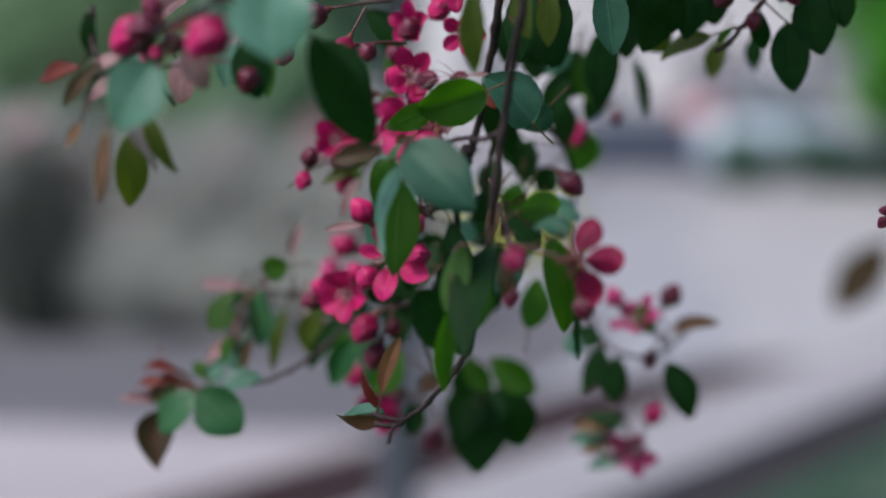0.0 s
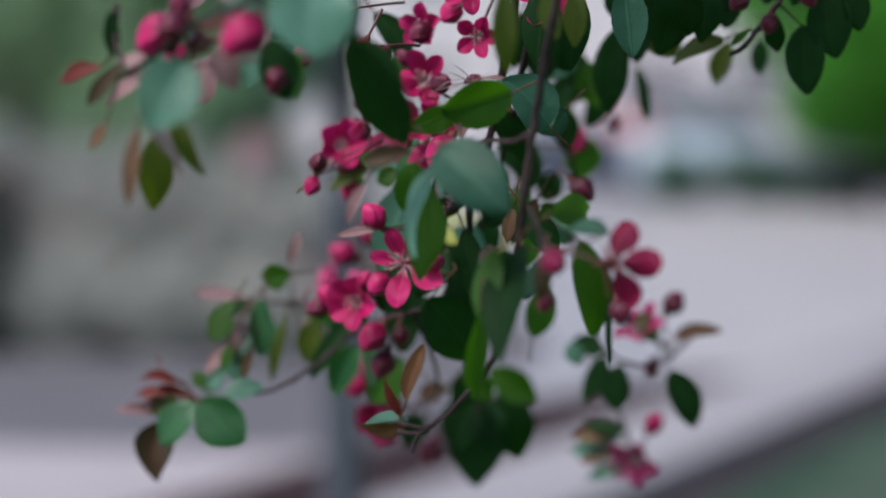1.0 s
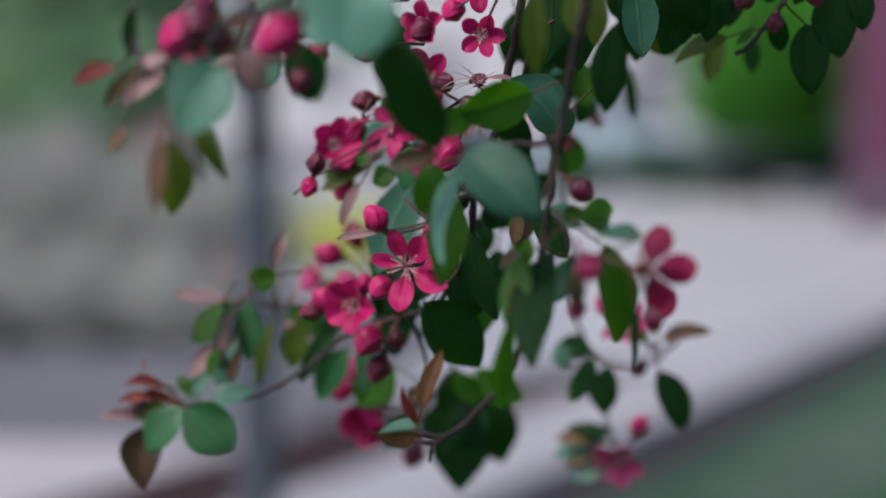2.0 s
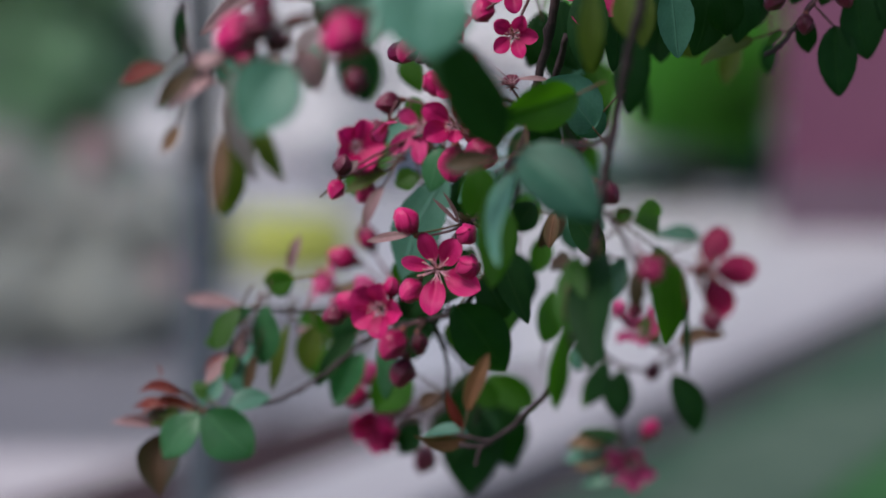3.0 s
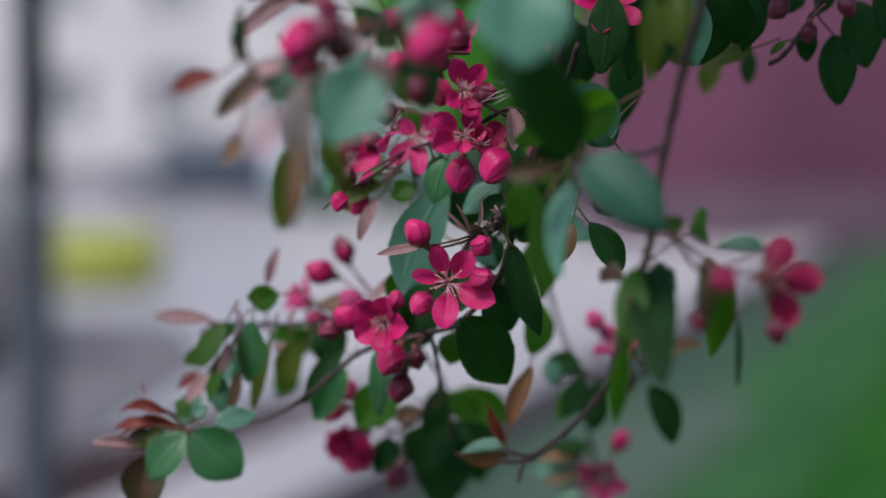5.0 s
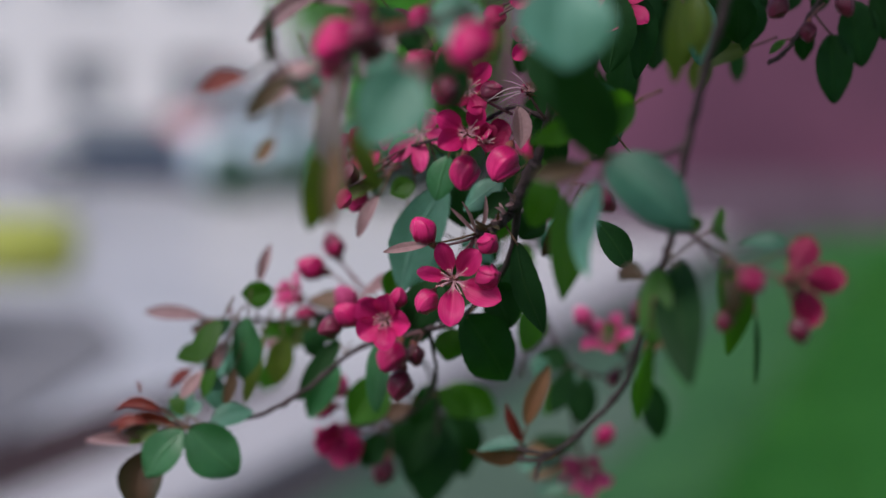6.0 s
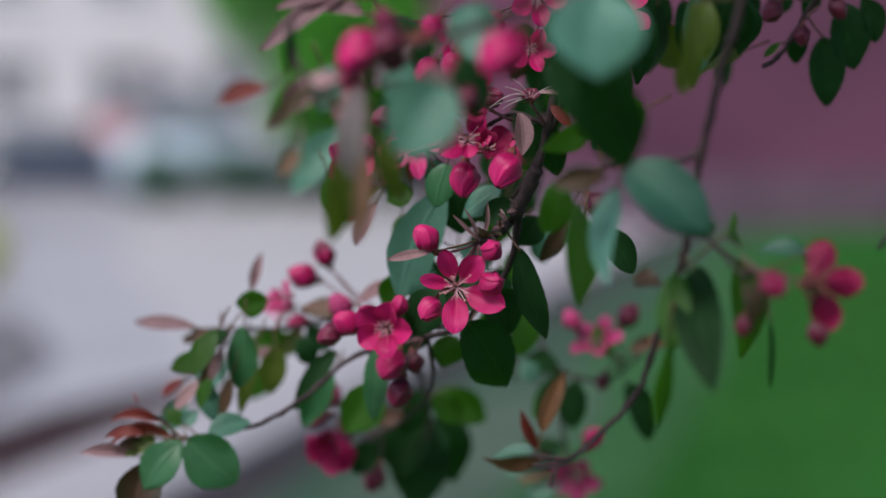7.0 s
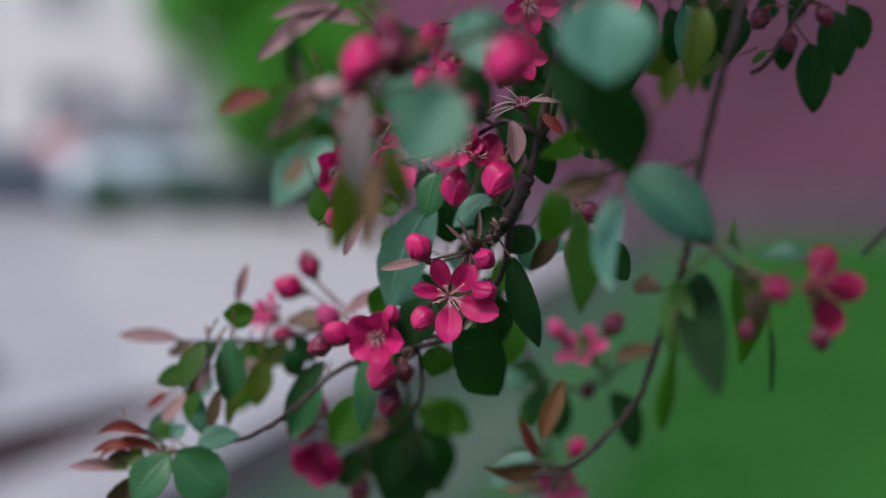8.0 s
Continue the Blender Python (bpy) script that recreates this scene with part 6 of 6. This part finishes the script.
leaf(near_branch, (-0.0571, -0.1800, 1.5791), (-0.0693, -0.1800, 1.5783), 0.0052, (-0.01, -0.87, 0.49), BLUSH)
bud(near_branch, (-0.0142, -0.2280, 1.5843), 0.0148, (-0.64, -0.41, -0.65), None, BUD)
bud(near_branch, (-0.0518, -0.1884, 1.5861), 0.0150, (-0.71, -0.37, -0.61), None, BUD)
bud(near_branch, (-0.0528, -0.1650, 1.5793), 0.0086, (-0.47, -0.39, -0.79), None, BUD)
bud(near_branch, (-0.0443, -0.1900, 1.5955), 0.0082, (-0.41, -0.36, 0.84), None, DARK_BUD)
bud(near_branch, (-0.0170, -0.1700, 1.5717), 0.0088, (-0.17, -0.30, -0.94), None, DARK_BUD)
bud(near_branch, (-0.0407, -0.1800, 1.5836), 0.0079, (-0.89, -0.39, -0.22), None, DARK_BUD)
bud(near_branch, (-0.0444, -0.2000, 1.5886), 0.0101, (-0.83, -0.37, -0.42), None, DARK_BUD)
leaf(near_branch, (-0.0509, -0.1000, 1.6089), (-0.0799, -0.1000, 1.5898), 0.0070, (-0.03, -0.87, 0.49), BLUSH, curl=0.2, fold=0.6)
leaf(near_branch, (-0.0509, -0.1000, 1.6069), (-0.0741, -0.1000, 1.6057), 0.0050, (-0.03, -0.87, 0.49), BLUSH, curl=0.2, fold=0.6)
leaf(near_branch, (-0.0432, -0.1000, 1.6021), (-0.0587, -0.1000, 1.6041), 0.0058, (-0.03, -0.91, 0.42), BLUSH, curl=0.2, fold=0.5)
leaf(near_branch, (-0.0099, -0.1500, 1.6027), (-0.0136, -0.1600, 1.5843), 0.0163, (-0.03, -0.87, 0.49), WAXY)
leaf(near_branch, (-0.0234, 0.2400, 1.5604), (-0.0555, 0.2400, 1.5295), 0.0200, (0.15, -0.87, 0.48), WAXY)
leaf(near_branch, (-0.0437, 0.1000, 1.5411), (-0.0365, 0.1000, 1.5223), 0.0125, (-0.04, -1.00, 0.05), FRESH)
leaf(near_branch, (0.1901, -0.3600, 1.5318), (0.1779, -0.3600, 1.5157), 0.0100, (0.25, -0.90, 0.35), BROWN)
bud(near_branch, (-0.0221, -0.1200, 1.5967), 0.0083, (-0.58, -0.35, -0.74), None, BUD)
bud(near_branch, (-0.0219, -0.1000, 1.5821), 0.0086, (-0.58, -0.35, -0.74), None, BUD)
bud(near_branch, (-0.0078, -0.0600, 1.5851), 0.0095, (-0.39, -0.33, -0.86), None, BUD)
leaf(near_branch, (-0.0577, -0.1500, 1.5833), (-0.0616, -0.1500, 1.5680), 0.0108, (-0.29, -0.82, 0.49), WAXY)
leaf(near_branch, (-0.0466, -0.1300, 1.5819), (-0.0548, -0.1300, 1.5638), 0.0120, (-0.3, -0.9, 0.3), BLUSH)
leaf(near_branch, (-0.0298, -0.1200, 1.5918), (-0.0422, -0.1200, 1.5768), 0.0120, (-0.2, -0.9, 0.4), PALE)
leaf(near_branch, (-0.0315, -0.1300, 1.5855), (-0.0374, -0.1300, 1.5697), 0.0112, (-0.29, -0.82, 0.49), WAXY)
leaf(near_branch, (-0.0358, -0.1200, 1.6009), (-0.0226, -0.1200, 1.5876), 0.0095, (-0.31, -0.89, 0.34), MATURE)
leaf(near_branch, (-0.0641, -0.1600, 1.5724), (-0.0803, -0.1600, 1.5638), 0.0060, (-0.29, -0.82, 0.49), BLUSH)
leaf(near_branch, (-0.0114, -0.1600, 1.5817), (-0.0140, -0.1600, 1.5656), 0.0080, (-0.32, -0.91, 0.25), FRESH)
bud(centre_branch, (-0.0404, 0.0200, 1.5406), 0.0085, (0.2, -0.3, 0.9), None, DARK_BUD)
bud(centre_branch, (-0.0431, 0.0200, 1.5304), 0.0080, (-0.3, -0.3, -0.9), None, BUD)
leaf(centre_branch, (-0.0411, 0.0200, 1.5356), (-0.0337, 0.0200, 1.5428), 0.0042, (-0.2, -0.9, 0.4), BLUSH, curl=0.1, fold=0.4)
leaf(near_branch, (-0.0579, -0.1200, 1.5804), (-0.0534, -0.1200, 1.5681), 0.0060, (-0.2, -0.9, 0.4), PALE, curl=0.1, fold=0.4)
leaf(near_branch, (-0.0659, -0.1500, 1.5797), (-0.0742, -0.1500, 1.5709), 0.0060, (0.2, -0.9, 0.4), BLUSH, curl=0.1, fold=0.4)
flower(centre_branch, (-0.0207, 0.0300, 1.5581), (0.3, -0.6, -0.7), 0.0200, 0, 0.5, root=(-0.0183, 0.0300, 1.5673), petals=((250, 0.9, 0.5), (300, 0.9, 0.5)), material=ROSE, stamens=False)

side_twig = thing("crab_apple_branch", (0.1589, 0.0300, 1.6264), "short crab apple twig with dark buds and dark green leaves", "branch", "flowering crab apple branches")
twig(side_twig, [(0.1706, 0.0200, 1.6256), (0.1590, 0.0300, 1.6172), (0.1531, 0.0350, 1.6083), (0.1453, 0.0300, 1.5976), (0.1384, 0.0300, 1.5895), (0.1333, 0.0300, 1.5867)], 0.0018, 0.0012)
leaf(side_twig, (0.1641, 0.0450, 1.5995), (0.1667, 0.0450, 1.5699), 0.0160, (0.09, -0.99, 0.05), MATURE)
leaf(side_twig, (0.1726, 0.0450, 1.6136), (0.1784, 0.0450, 1.5855), 0.0184, (0.18, -0.97, 0.15), MATURE)
leaf(side_twig, (0.1517, 0.0400, 1.6034), (0.1536, 0.0490, 1.5870), 0.0085, (-0.21, -0.98, 0.05), MATURE)
leaf(side_twig, (0.1809, 0.0450, 1.6159), (0.1882, 0.0450, 1.5972), 0.0118, (0.18, -0.97, 0.15), MATURE)
bud(side_twig, (0.1495, 0.0280, 1.5991), 0.0078, (-0.10, -0.15, -0.98), (0.1567, 0.0300, 1.6114), DARK_BUD)
bud(side_twig, (0.1371, 0.0300, 1.6093), 0.0097, (-0.65, -0.14, -0.75), (0.1521, 0.0300, 1.6137), DARK_BUD)
bud(side_twig, (0.1655, 0.0300, 1.6103), 0.0088, (0.44, -0.16, -0.88), (0.1578, 0.0300, 1.6149), DARK_BUD)
leaf(side_twig, (0.1321, 0.0500, 1.6209), (0.1318, 0.0500, 1.6059), 0.0095, (-0.01, -0.99, -0.14), MATURE)
leaf(side_twig, (0.1505, 0.0600, 1.6217), (0.1478, 0.0600, 1.6093), 0.0096, (-0.01, -0.99, -0.14), MATURE)
leaf(side_twig, (0.1625, 0.0600, 1.6217), (0.1607, 0.0600, 1.6084), 0.0086, (-0.01, -0.99, -0.14), MATURE)
leaf(side_twig, (0.1309, 0.0800, 1.6232), (0.1323, 0.0800, 1.6037), 0.0108, (-0.01, -0.99, -0.14), MATURE)
leaf(side_twig, (0.1184, 0.0700, 1.6224), (0.1181, 0.0700, 1.6007), 0.0121, (-0.01, -0.99, -0.14), MATURE)
leaf(side_twig, (0.0859, 0.0600, 1.6192), (0.0884, 0.0600, 1.6002), 0.0144, (-0.01, -0.99, -0.14), MATURE)
leaf(side_twig, (0.1003, 0.0800, 1.6207), (0.0992, 0.0800, 1.5988), 0.0137, (-0.01, -0.99, -0.14), MATURE)
leaf(side_twig, (0.1407, 0.0300, 1.5964), (0.1338, 0.0300, 1.5906), 0.0032, (0.09, -0.94, 0.34), FRESH)
twig(side_twig, [(0.2552, 0.1400, 1.5320), (0.2373, 0.1300, 1.5205), (0.2232, 0.1250, 1.5117), (0.2136, 0.1200, 1.5042)], 0.0018, 0.0012)
twig(side_twig, [(0.2277, -0.0500, 1.5401), (0.2153, -0.0500, 1.5302), (0.2049, -0.0500, 1.5243)], 0.0014, 0.0009)
bud(side_twig, (0.2019, -0.0500, 1.5240), 0.0042, (-0.95, -0.1, 0.1), (0.2059, -0.0500, 1.5247), DARK_BUD)
bud(side_twig, (0.2012, -0.0500, 1.5195), 0.0046, (-0.6, -0.1, -0.8), (0.2059, -0.0500, 1.5247), DARK_BUD)

# small young leaves and stipules on the front twig and the drooping shoot
leaf(front_stem, (0.0177, -0.1030, 1.4480), (-0.0004, -0.0980, 1.4468), 0.0066, (-0.2, -0.6, 0.75), WAXY, curl=0.25, fold=0.4)
leaf(centre_branch, (-0.1290, 0.0880, 1.4428), (-0.1308, 0.0880, 1.4490), 0.0016, (-0.1, -0.9, 0.4), BLUSH, curl=0.1, fold=0.4, stalk=False)
leaf(centre_branch, (-0.1252, 0.0880, 1.4302), (-0.1431, 0.0880, 1.4323), 0.0048, (-0.1, -0.86, 0.5), RED, curl=0.35, fold=0.8)
leaf(centre_branch, (-0.1254, 0.0920, 1.4231), (-0.1373, 0.0920, 1.4255), 0.0062, (0.1, -0.9, 0.4), BROWN, curl=0.2, fold=0.6)
leaf(centre_branch, (-0.0979, 0.1500, 1.4681), (-0.1099, 0.1500, 1.4651), 0.0040, (-0.2, -0.9, 0.3), BROWN, curl=0.2, fold=0.6)
leaf(centre_branch, (-0.0967, 0.1100, 1.4598), (-0.1029, 0.1100, 1.4389), 0.0055, (-0.3, -0.9, 0.2), BROWN, curl=0.2, fold=0.6)
leaf(centre_branch, (-0.0907, 0.1400, 1.4709), (-0.0915, 0.1400, 1.4781), 0.0022, (0.1, -0.9, 0.4), BLUSH, curl=0.1, fold=0.4, stalk=False)
leaf(centre_branch, (-0.0681, 0.1200, 1.4710), (-0.0644, 0.1200, 1.4791), 0.0020, (0.1, -0.9, 0.4), BLUSH, curl=0.1, fold=0.4, stalk=False)
twig(centre_branch, [(-0.1113, 0.0880, 1.4269), (-0.1167, 0.0880, 1.4347), (-0.1222, 0.0880, 1.4377)], 0.0011, 0.0007)
twig(centre_branch, [(-0.0881, 0.1300, 1.4692), (-0.0944, 0.1200, 1.4601), (-0.1020, 0.1150, 1.4507)], 0.0013, 0.0008)
